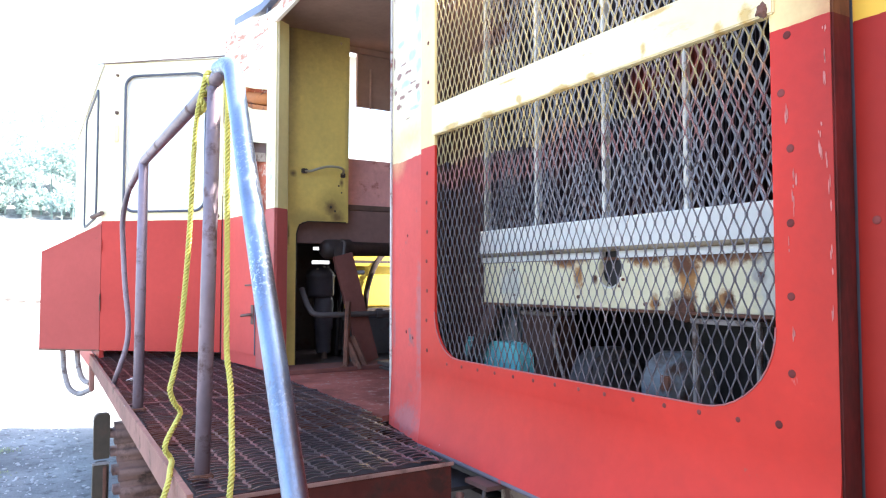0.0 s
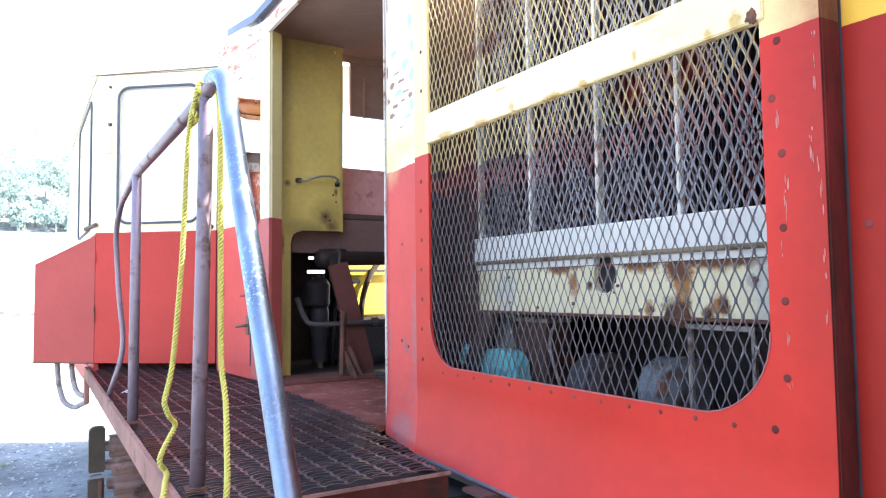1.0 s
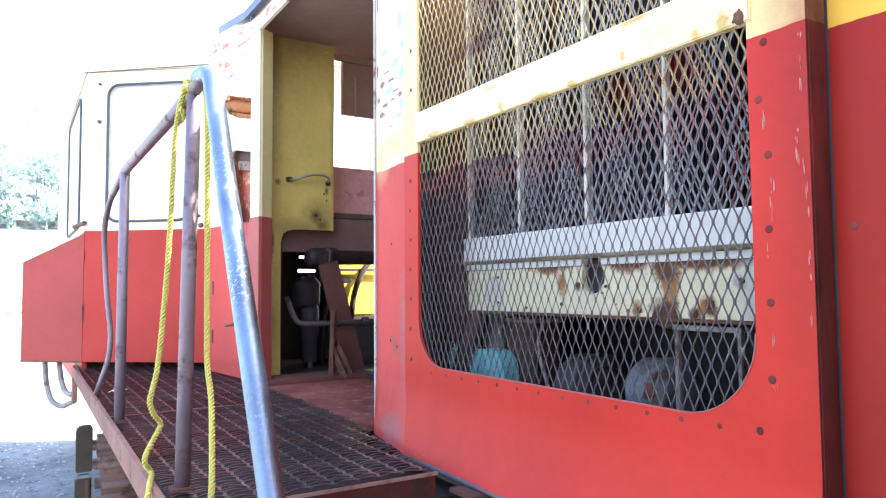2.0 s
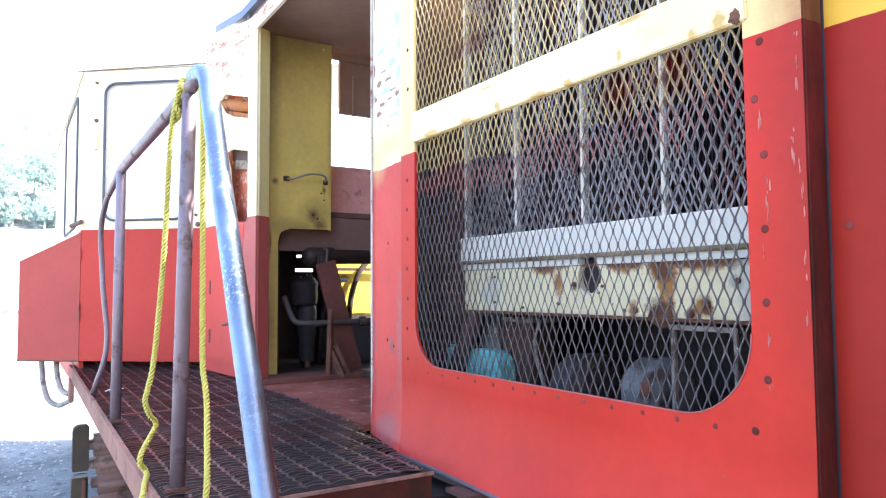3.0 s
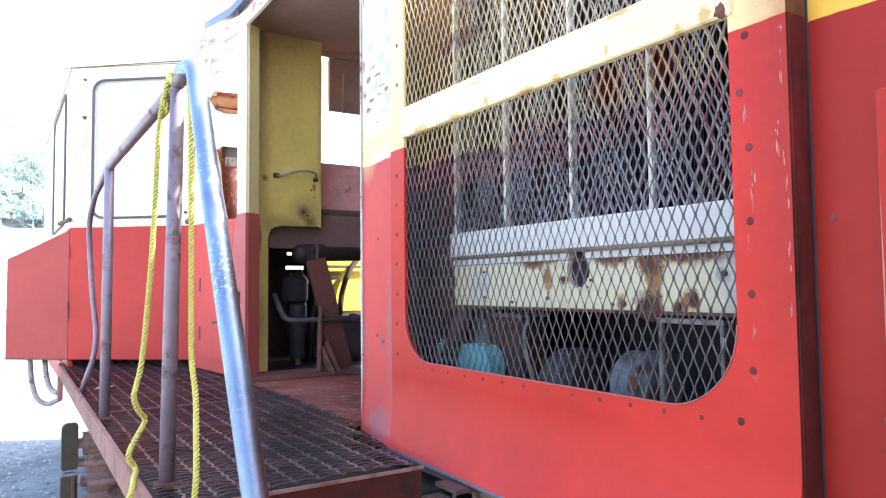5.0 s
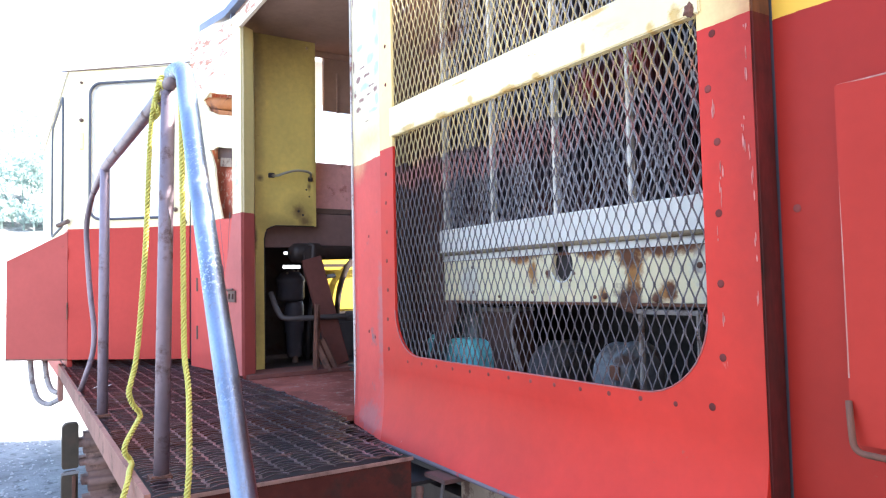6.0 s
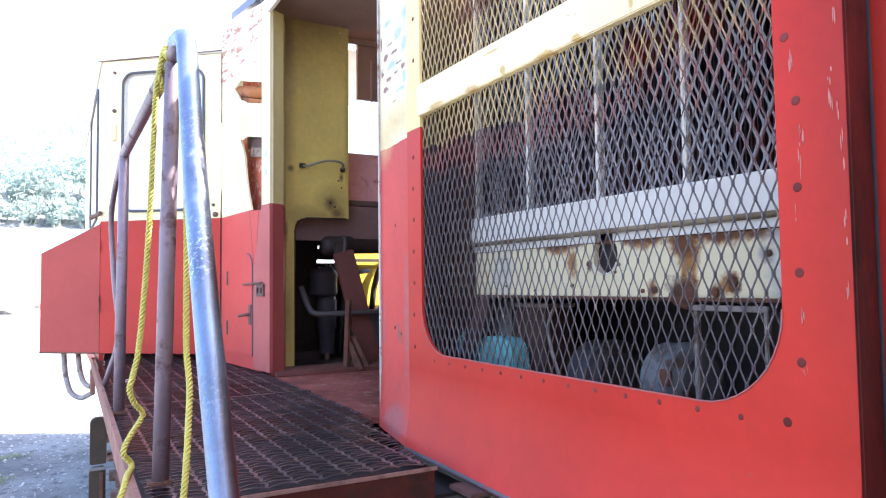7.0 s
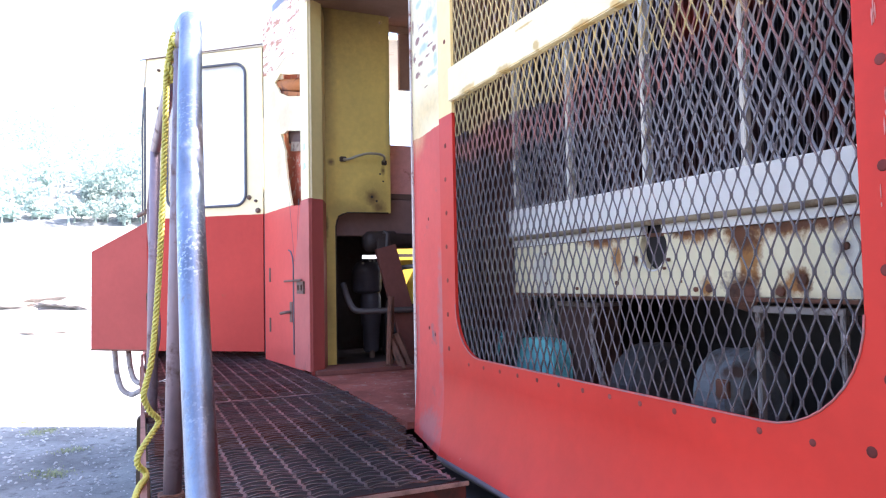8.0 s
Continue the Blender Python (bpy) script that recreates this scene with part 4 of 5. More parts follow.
guard_block(0.356, 0.553, 0.446, 0.828, 4.97, 5.03, "dark olive guard block with a rounded top")
guard_block(0.352, 0.05, 0.442, 0.535, 4.95, 5.01, "")
vpart("guard_lip", boxed(0.348, 4.945, 0.522, 0.448, 4.965, 0.538, 0.003), M_DULL, under, "pale worn edge")
vpart("guard_rib", boxed(0.408, 4.925, 0.06, 0.428, 4.952, 0.515, 0.004), M_RUST, under)
for k in range(6):
    x, z = 0.437 + 0.013 * k, 0.697 - 0.117 * k
    bm = boxed(x, 4.93, z - 0.060, x + 0.40 - 0.05 * (k % 2), 5.12, z + 0.060)
    bmesh.ops.bevel(bm, geom=bm.edges[:], offset=0.040, segments=4, affect="EDGES")
    for v in bm.verts:
        v.co += Vector((0.010, 0.012, 0.008)) * noise.noise(v.co * 9 + Vector((k, 0, 0)))
    vpart("track_pad", bm, M_PAD, under, "rounded rust-brown pad in a stack", True)

# walkway
WX0, WX1, WY0, WY1 = 0.342, 1.24, 2.04, 5.6
walkway = vpart("walkway_frame", slab(bmesh.new(), [(0, P - 0.080), (3.93, P - 0.075), (3.93, P + 0.010), (0, P + 0.010)], along((0.344, WY0 - 0.02), (0.392, 5.95)), -0.016), M_EDGE, label="rusty steel walkway edge channel")
vpart("end_beam", boxed(WX0 + 0.02, WY0 - 0.035, P - 0.3, 1.12, WY0 + 0.005, P - 0.012, 0.004), M_ENDBEAM, walkway, "rusty red end beam under the grating")
vpart("end_lip", boxed(WX0 + 0.02, WY0 - 0.040, P - 0.015, 1.125, WY0 - 0.034, P - 0.004, 0.001), M_PAD, walkway, "worn upturned lip of the end beam")
for y in (3.1, 4.2):
    vpart("cross_bearer", boxed(0.405, y, P - 0.1, WX1, y + 0.05, P - 0.02), M_RUST, walkway)
# added black sheet that stands in for the shade below the grating
vpart("under_tray", slab(bmesh.new(), [(0.375, 2.06), (1.28, 2.06), (1.28, 6.4), (0.42, 6.4)], lambda u, v, d: (u, v, 0.985 + d), 0.012), M_BLACK, walkway)
vpart("cab_skirt", boxed(0.50, 6.32, 0.82, 1.3, 6.36, 1.2), M_EDGE, walkway)
vpart("sheet_joint", boxed(WX0 + 0.02, 3.50, P + 0.0, 1.246, 3.525, P + 0.009, 0.002), M_GRATE, walkway)
vpart("inner_bearer", boxed(1.2, 2.78, P - 0.12, 1.25, 5.0, P - 0.022, 0.003), M_RUST, walkway)
recess = vpart("recess_floor", boxed(1.25, 2.77, P - 0.03, 2.85, 4.5, P - 0.004, 0.003), M_FLOOR, walkway, "rust-red steel floor plate with dirt")
for x, y in ((0.404, 2.20), (0.389, 3.385)):
    vpart("post_foot", boxed(x - 0.018, y - 0.026, P - 0.004, x + 0.042, y + 0.026, P + 0.012, 0.003), M_RUST, walkway)


def grating(x0, x1, y0, y1, step, half, w, h, top):
    """Heavy expanded grating: wavy leaning strands between rows of bonds."""
    verts, faces = [], []

    def bar(rings):
        prev = None
        for ring in rings:
            n = len(verts)
            verts.extend(ring)
            if prev is not None:
                faces.extend((prev + q, prev + (q + 1) % 4, n + (q + 1) % 4, n + q) for q in range(4))
            prev = n

    ny, nx = int((y1 - y0) / step), int((x1 - x0) / half) + 1
    for i in range(ny + 1):
        rings = []
        for j in range(nx):
            s0 = 1 if (i + j) % 2 else -1
            for k in range(6):
                f = k / 6
                x = x0 + (j + f) * half
                if x < 0.362 + 0.0122 * (y0 + i * step - 2.04):
                    continue
                if x > min(x1, 1.10 + 0.165 * (y0 + i * step - 2.04)):
                    break
                yc = y0 + i * step + 0.006 * math.sin(math.pi * f) + 0.005 * s0 * math.cos(math.pi * f)
                zz = top + 0.002 * math.sin(x * 9 + i) + 0.003 * math.sin(math.pi * f)
                rings.append([(x, yc + a * w - b * 0.3 * h, zz + b * h) for a, b in ((-0.5, 0), (0.5, 0), (0.5, -1), (-0.5, -1))])
        bar(rings)
    for j in range(nx):
        x = x0 + j * half
        rings = []
        for i in range(ny):
            y = y0 + i * step
            if x > 1.10 + 0.165 * (y - 2.04) or x < 0.37 + 0.0122 * (y - 2.04):
                continue
            o = 0.004 * (1 if (i + j) % 2 else -1)
            rings.append([(x + o + a * 0.009, y, top + 0.0005 + b * 0.0035) for a, b in ((-0.5, 0), (0.5, 0), (0.5, -1), (-0.5, -1))])
        bar(rings)
    me = bpy.data.meshes.new("strands")
    me.from_pydata(verts, [], faces)
    bm = bmesh.new()
    bm.from_mesh(me)
    bpy.data.meshes.remove(me)
    return bm


tagged(vpart("walkway_grating", grating(WX0 + 0.02, 1.246, WY0 - 0.022, 6.3, 0.028, 0.072, 0.0048, 0.0030, P + 0.004), M_GRATE, walkway, "rusty expanded metal grating"), kind="stuff")

# handrail
HX = 0.42
rail = vpart("handrail", tube(bmesh.new(), rounded([(0.436, 1.22, 0.80), (0.432, 1.323, 1.0), (0.426, 1.433, 1.25), (0.424, 1.564, 1.5), (0.428, 1.717, 1.75), (0.440, 1.893, 2.0), (0.456, 2.07, 2.235), (0.456, 2.14, 2.262), (0.450, 2.20, 2.262)], 0.05), 0.025, 20), M_GALV, label="worn galvanised pipe handrail", smooth=True)
bend = rounded([(0.453, 2.16, 2.256), (0.449, 2.25, 2.243), (0.440, 2.45, 2.222), (0.430, 2.9, 2.205), (HX, 3.52, 2.186), (HX, 4.08, 2.11), (0.41, 4.22, 1.98), (0.43, 4.22, 1.64), (0.455, 4.22, 1.42), (0.448, 4.225, 1.30), (0.388, 4.25, P)], 0.09)
vpart("top_rail", tube(bmesh.new(), bend, [0.0205 if p[1] < 3.5 else max(0.0135, 0.0205 - 0.03 * (p[1] - 3.5)) for p in bend], 14), M_RAIL, rail, smooth=True)
for (x0, y0), (x1, y1), top in (((0.418, 2.200), (0.449, 2.256), 2.235), ((0.40, 3.385), (HX, 3.50), 2.192)):
    f = [Vector((x0, y0, P - 0.03)).lerp(Vector((x1, y1, top)), k) for k in (0, 0.5, 0.985, 1.0)]
    vpart("post", tube(bmesh.new(), f, [0.0215, 0.0215, 0.0205, 0.012], 16), M_RAIL, rail, smooth=True)

# cab
C, A, B, D = (0.065, 5.97), (0.43, 5.65), (1.14, 5.08), (1.236, 4.20)
CZ0, CZ1 = 1.16, 3.205
pAB = along(A, B)
LAB = (Vector(B) - Vector(A)).length
WIN = (0.165, 2.14, 0.775, 3.11)
cab = vpart("cab_corner_wall", framed(bmesh.new(), pAB, (0, CZ0, LAB - 0.012, CZ1), WIN, (0.08,) * 4, 0.04), M_CAB, label="cream over red sheet steel cab wall with a window")
loop = [Vector(pAB(u, v, -0.006)) for u, v, _ in ring2(*WIN, (0.08,) * 4)]
vpart("window_rubber", tube(bmesh.new(), loop, 0.0095, 8, close=True), M_RUBBER_GAP, cab, "black rubber window seal", True)
pane = vpart("window_pane", slab(bmesh.new(), [(u, v) for u, v, _ in ring2(*WIN, (0.08,) * 4)], lambda u, v, d: pAB(u, v, 0.015 + d), 0.004), M_GLASS, cab, "window pane with a pale film")
pane.visible_shadow = False
vpart("drip_rail", tube(bmesh.new(), [pAB(-0.05, 3.206, -0.012), pAB(LAB, 3.222, -0.012)], 0.004, 6), M_HINGE, cab, "thin dark drip rail")
vpart("door_seam", slab(bmesh.new(), [(LAB - 0.011, CZ0), (LAB - 0.001, CZ0), (LAB - 0.001, CZ1), (LAB - 0.011, CZ1)], lambda u, v, d: pAB(u, v, 0.012 + d), 0.02), M_RUBBER_GAP, cab)
for u, v, r in ((0.80, 2.19, 0.016), (0.85, 2.165, 0.01), (0.865, 2.10, 0.018), (0.10, 2.85, 0.014), (0.10, 3.12, 0.01)):
    vpart("knob", tube(bmesh.new(), [pAB(u, v, 0), pAB(u, v, -0.012), pAB(u, v, -0.022)], [r, r, r * 0.6], 8), M_HINGE, cab, "small rusty fitting")
vpart("window_hinge", boxed(-0.012, -0.012, -0.06, 0.012, 0.012, 0.06, 0.003, m=Matrix.Translation(pAB(0.10, 2.70, -0.006))), M_CREAM, cab)
pCA = along(C, A)
LCA = (Vector(A) - Vector(C)).length
shield = vpart("side_shield", slab(bmesh.new(), [(0, CZ0), (LCA - 0.004, CZ0), (LCA - 0.004, 2.058), (0, 1.862)], pCA, 0.25), M_RED, label="red sheet steel shield with a sloping top")
vpart("shield_hem", tube(bmesh.new(), [pCA(0, CZ0, 0), pCA(LCA, CZ0, 0)], 0.006, 6), M_RUST, shield)
vpart("shield_hinge", tube(bmesh.new(), [pCA(LCA, 1.44, -0.006), pCA(LCA, 1.56, -0.006)], 0.005, 8), M_RUST, shield)
vpart("shield_hinge", tube(bmesh.new(), [pCA(LCA, 1.86, -0.006), pCA(LCA, 1.94, -0.006)], 0.006, 8), M_RED, shield)
vpart("shield_bar", tube(bmesh.new(), [pCA(LCA - 0.12, 2.11, 0.05), pCA(LCA + 0.02, 2.13, -0.03)], 0.016, 8), M_HINGE, shield, "dark rusty bar end")
for path in ([(0.213, 6.0, 1.2), (0.228, 5.98, 0.98), (0.262, 5.95, 0.86), (0.327, 5.92, 0.82), (0.40, 5.80, 0.875)], [(0.303, 5.98, 1.2), (0.318, 5.96, 1.02), (0.345, 5.94, 0.92), (0.40, 5.85, 0.905)]):
    vpart("step_pipe", tube(bmesh.new(), rounded(path, 0.09), 0.019, 10), M_DULL, shield, "bent grey step pipe", True)
vpart("pipe_clamp", boxed(0.382, 5.74, 0.86, 0.412, 5.88, 1.04, 0.008), M_EDGE, shield)

# cab wall beside the recess: peeled sheet with holes over rusty framing
pBD = along(B, D)
LBD = (Vector(D) - Vector(B)).length
TOPB, TOPD = 3.40, 3.30
PU = 0.755  # where the pillar begins
wall = vpart("cab_rear_side", slab(bmesh.new(), [(0, P + 0.012), (PU, P + 0.012), (PU, 2.06), (0.575, 2.07), (0.535, 2.15), (0.49, 2.25), (0.46, 2.36), (0.45, 2.42), (0.40, 2.50), (0.365, 2.545), (0.43, 2.532), (0.50, 2.54), (0.62, 2.515), (PU, 2.49), (PU, 2.69), (0.62, 2.722), (0.50, 2.75), (0.40, 2.79), (0.36, 2.80), (0.33, 2.83), (0.25, 2.90), (0.31, 2.905), (0.37, 2.925), (0.5, 2.885), (0.62, 2.855), (PU, 2.82), (PU, TOPD), (0, TOPB)], pBD, 0.012), M_CABPALE, label="torn cream and red sheet steel cab side")
vpart("wall_backing", slab(bmesh.new(), [(0.2, 2.02), (PU, 2.02), (PU, 3.0), (0.2, 3.0)], lambda u, v, d: pBD(u, v, 0.075 + d), 0.01), M_TORNRED, wall, "rusty inner skin with flaking red paint")
vpart("inner_ledge", slab(bmesh.new(), [(0.42, 2.43), (PU, 2.375), (PU, 2.43), (0.44, 2.485)], lambda u, v, d: pBD(u, v, 0.045 + d), 0.012), M_SILL, wall)
vpart("dark_hollow", slab(bmesh.new(), [(0.36, 2.49), (PU, 2.435), (PU, 2.56), (0.36, 2.60)], lambda u, v, d: pBD(u, v, 0.055 + d), 0.01), M_BROWN, wall)
vpart("rusty_channel", tube(bmesh.new(), [pBD(0.20, 2.895, 0.05), pBD(PU, 2.765, 0.05)], 0.042, 10), M_ORANGE, wall, "orange rusty pipe in the torn opening", True)
vpart("bent_flange", slab(bmesh.new(), [(0.30, 2.80), (PU, 2.68), (PU, 2.715), (0.33, 2.828)], lambda u, v, d: pBD(u, v, 0.02 + d), 0.006), M_ORANGE, wall, "rusty bent flange")
vpart("peeled_patch", slab(bmesh.new(), [(0.01, 3.0), (0.25, 2.96), (0.5, 3.0), (PU - 0.01, 2.95), (PU - 0.01, TOPD - 0.004), (0.01, TOPB - 0.004)], lambda u, v, d: pBD(u, v, -0.004 + d), 0.004), M_TORN, wall, "peeling paint over rust")
hatch_pts = [(0.07, 1.19), (0.60, 1.19), (0.60, 1.72)] + [(0.60 - 0.09 * (1 - math.cos(radians(a))), 1.72 + 0.09 * math.sin(radians(a))) for a in (30, 60, 90)] + [(0.07, 1.79)]
hatch = vpart("hatch", slab(bmesh.new(), hatch_pts, lambda u, v, d: pBD(u, v, -0.007 + d), 0.007), M_CABPALE, wall, "small red hatch with latch and hinges")
rim = [Vector(pBD(u, v, -0.003)) for u, v in hatch_pts[1:6]]
vpart("hatch_gap", tube(bmesh.new(), rim, 0.005, 5), M_RUBBER_GAP, wall)
for a, b in (((0.53, 2.10), (0.615, 1.74)), ((0.70, 2.10), (0.66, 1.80)), ((0.655, 1.80), (0.665, 1.15))):
    vpart("crack", tube(bmesh.new(), [pBD(*a, 0.001), pBD(*b, 0.001)], 0.0028, 4), M_RUBBER_GAP, wall, "dark crack line")
for v in (1.30, 1.62):
    vpart("hatch_hinge", tube(bmesh.new(), [pBD(0.15, v, -0.010), pBD(0.15, v + 0.09, -0.010)], 0.007, 6), M_HINGE, wall)
vpart("hatch_lock", tube(bmesh.new(), rounded([pBD(0.575, 1.44, -0.005), pBD(0.575, 1.44, -0.04), pBD(0.48, 1.43, -0.045)], 0.02), 0.009, 8), M_HINGE, wall, "dark turned lock handle")
vpart("lock_plate", slab(bmesh.new(), [(0.555, 1.38), (0.593, 1.38), (0.593, 1.50), (0.555, 1.50)], lambda u, v, d: pBD(u, v, -0.013 + d), 0.006), M_HINGE, wall)
pillar = vpart("door_pillar", slab(bmesh.new(), [(PU, 2.085), (LBD, 2.085), (LBD, TOPD), (PU, TOPD)], lambda u, v, d: pBD(u, v, -0.004 + d), 0.02), M_CAB, wall, "cream pillar strip with faded blue marks")
vpart("lower_pillar", slab(bmesh.new(), [(0.625, P + 0.02), (LBD, P + 0.02), (LBD, 2.083), (PU, 2.083), (0.70, 1.9), (0.625, 1.70)], lambda u, v, d: pBD(u, v, -0.006 + d), 0.018), M_PILLAR, wall, "worn pinkish red pillar sheet")
for v in (2.25, 2.36):
    vpart("sticker_scrap", slab(bmesh.new(), [(0.80, v), (0.84, v + 0.01), (0.835, v + 0.04), (0.81, v + 0.045)], lambda u, w, d: pBD(u, w, -0.0065 + d), 0.002), M_STICKER, wall)
HM = Matrix.Translation(pBD(0.755, 1.585, -0.018)) @ Matrix.Rotation(math.atan2(D[1] - B[1], D[0] - B[0]), 4, "Z")
hasp = framed(bmesh.new(), lambda u, v, d: HM @ Vector((u, d, v)), (-0.055, -0.035, 0.0, 0.035), (-0.042, -0.018, -0.012, 0.018), (0.012,) * 4, 0.012, 4)
vpart("hasp", hasp, M_HINGE, wall, "bare steel hasp with slots")
vpart("hasp", framed(bmesh.new(), lambda u, v, d: HM @ Vector((u, d, v)), (0.0, -0.035, 0.055, 0.035), (0.012, -0.018, 0.042, 0.018), (0.012,) * 4, 0.012, 4), M_HINGE, wall)
vpart("latch_bar", tube(bmesh.new(), [pBD(0.48, 1.622, -0.02), pBD(0.80, 1.628, -0.025)], 0.006, 6), M_HINGE, wall)
vpart("corner_post", slab(bmesh.new(), [(1.2365, 4.198), (1.327, 4.255), (1.40, 4.468), (1.37, 4.48), (1.26, 4.28)], lambda u, v, d: (u, v, P + d), 2.12), M_POST, label="yellow over red corner post")

# cab shell
vpart("cab_side", boxed(0.43, 5.67, 0.95, 0.46, 9.10, 3.2), M_CAB)
vpart("side_window_rubber", tube(bmesh.new(), [Vector((0.424, y, z)) for y, z, _ in ring2(6.1, 2.14, 7.4, 3.14, (0.09,) * 4)], 0.010, 8, close=True), M_RUBBER_GAP, smooth=True)
end_wall = along((2.89, 7.77), (0.462, 9.08))
vpart("cab_end", slab(bmesh.new(), [(0, 2.3), (0.55, 2.3), (0.55, 0.95), (2.756, 0.95), (2.756, 3.2), (0, 3.5)], end_wall, -0.03), M_CAB)
roofbm = bmesh.new()
slab(roofbm, [(0.42, 5.66), (1.14, 5.09), (1.30, 4.5), (1.66, 4.5), (1.66, 5.3), (2.9, 5.3), (2.9, 7.76), (0.42, 9.10)], lambda u, v, d: (u, v, 3.214 + 0.137 * (u - 0.42) + d), 0.03)
vpart("cab_roof", roofbm, M_ROOFTOP, label="pale sloping cab roof")
vpart("roof_fascia", slab(bmesh.new(), [(0.0, 3.212), (LAB, 3.212), (LAB, 3.312), (0.0, 3.214)], pAB, 0.02), M_ROOFTOP)
# far side coloured dark for the bay's shade and sized to block sun
vpart("far_cab_sill", box(boxed(2.86, 4.67, 0.95, 2.9, 5.30, 2.2), 2.86, 5.30, 0.95, 2.9, 5.74, 1.4), M_DARK)
vpart("far_cab_sill", boxed(2.86, 5.74, 0.95, 2.9, 7.76, 1.3), M_DARK)
for y in (4.67, 7.65):
    vpart("far_cab_post", boxed(2.86, y, 2.2, 2.9, y + 0.1, 3.54), M_RED)

# roof over the recess
canopy = vpart("recess_roof", box(boxed(1.245, 2.70, 3.285, 2.92, 4.462, 3.34), 1.83, 4.462, 3.285, 2.92, 4.60, 3.34), M_ROOF, label="brown roof over the cross passage")
vpart("roof_edge", slab(bmesh.new(), [(2.78, 3.20), (4.36, 3.205), (4.40, 3.29), (2.78, 3.30)], plane_x(1.225), 0.02), M_TORN, canopy, "peeling cream roof edge")
vpart("roof_bracket", tube(bmesh.new(), [(1.23, 3.9, 3.36), (1.23, 4.45, 3.37), (1.235, 5.12, 3.49)], 0.036, 4), M_BLUEGREY, canopy, "blue-grey steel bracket bar")
vpart("roof_bracket", tube(bmesh.new(), [(1.235, 4.36, 3.37), (1.235, 4.38, 3.22)], 0.018, 4), M_BLUEGREY, canopy)

vpart("recess_far_wall", boxed(2.86, 2.76, 0.95, 2.9, 4.66, 3.284), M_ROOF, canopy)

# bulkhead at the end of the recess
plate_pts = [(1.375, P), (1.455, P), (1.455, 1.95), (1.46, 1.985), (1.475, 2.012), (1.50, 2.03), (1.54, 2.036), (1.812, 2.036), (1.818, 3.36), (1.76005, 3.36)]
plate_pts += [(1.76 + 0.010 * math.sin(radians(a)), 3.242 + 0.010 * math.cos(radians(a))) for a in (0.3, 36, 72, 108, 144, 180, 216, 252, 288, 324, 359.7)] + [(1.75995, 3.36), (1.375, 3.36)]
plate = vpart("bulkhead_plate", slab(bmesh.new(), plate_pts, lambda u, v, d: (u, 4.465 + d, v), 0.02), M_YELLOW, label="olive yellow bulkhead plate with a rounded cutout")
vpart("grab_handle", tube(bmesh.new(), rounded([(1.50, 4.46, 2.36), (1.53, 4.42, 2.352), (1.57, 4.40, 2.37), (1.64, 4.39, 2.392), (1.72, 4.39, 2.392), (1.765, 4.42, 2.38), (1.765, 4.46, 2.35)], 0.03), 0.008, 8), M_HANDLE, plate, "bent bright steel grab handle", True)
vpart("handle_foot", boxed(1.485, 4.445, 2.345, 1.525, 4.466, 2.375, 0.004), M_DARK, plate)
vpart("handle_foot", boxed(1.755, 4.445, 2.335, 1.785, 4.466, 2.365, 0.004), M_DARK, plate)
for x, z, r in ((1.745, 2.28, 0.007), (1.69, 2.135, 0.010), (1.72, 2.11, 0.008), (1.765, 2.235, 0.006)):
    vpart("rust_boss", tube(bmesh.new(), [(x, 4.466, z), (x, 4.461, z)], [r, r * 0.7], 9), M_DARK, plate)
vpart("cutout_rim", tube(bmesh.new(), [(1.457, 4.462, P + 0.02), (1.457, 4.462, 1.95), (1.475, 4.462, 2.01), (1.53, 4.462, 2.034), (1.795, 4.462, 2.036)], 0.004, 6), M_DARK, plate, smooth=True)
vpart("sill_plank", boxed(1.26, 4.16, P - 0.003, 2.2, 4.43, P + 0.022, 0.003), M_WOOD, walkway, "rust-red sill plank")

# behind the bulkhead: cab rear wall and the dark engine bay
bulk = vpart("cab_rear_wall", boxed(1.80, 4.60, 2.17, 2.86, 4.63, 2.495, 0.003), M_WALLRED, label="rust-red lower cab wall")
vpart("wall_ledge", boxed(1.78, 4.55, 2.135, 2.86, 4.63, 2.17, 0.003), M_HINGE, bulk)
vpart("dark_beam", boxed(1.47, 4.55, 1.90, 2.86, 4.63, 2.13), M_BEAM, bulk)
vpart("slat_panel", boxed(1.945, 4.62, 2.875, 2.86, 4.65, 3.30), M_ROOF, bulk, "dark brown ribbed panel")
vpart("panel_lintel", boxed(1.80, 4.60, 3.245, 2.86, 4.618, 3.33), M_ROOF, bulk)
vpart("panel_edge", boxed(2.035, 4.604, 2.86, 2.047, 4.619, 3.15, 0.003), M_PALEBROWN, bulk, "pale edge between two panels")
vpart("cab_floor", slab(bmesh.new(), [(0.47, 5.75), (1.2, 5.18), (1.36, 4.64), (2.86, 4.64), (2.86, 5.37), (2.42, 5.37), (2.42, 5.60), (2.86, 5.60), (2.86, 7.74), (0.47, 9.04)], lambda u, v, d: (u, v, 2.08 + d), 0.04), M_DARK, bulk)
bay = vpart("engine_bay", boxed(1.32, 6.3, 0.95, 1.90, 6.34, 1.4), M_DARK, label="dark engine bay with pipes and a lit gap")
vpart("bay_wall", boxed(1.32, 4.50, 0.95, 1.345, 6.3, 2.1), M_DARK, bay)
vpart("bay_floor", boxed(1.345, 4.50, 0.95, 2.86, 6.3, P - 0.006), M_DARK, bay)
vpart("bay_back", boxed(1.90, 6.3, 0.95, 2.86, 6.34, 1.4), M_DARK, bay)
vpart("yellow_casing", boxed(2.22, 5.62, 1.42, 2.858, 5.72, 1.90, 0.02), M_YELLOWLIT, bay, "bright yellow casing in the engine bay")
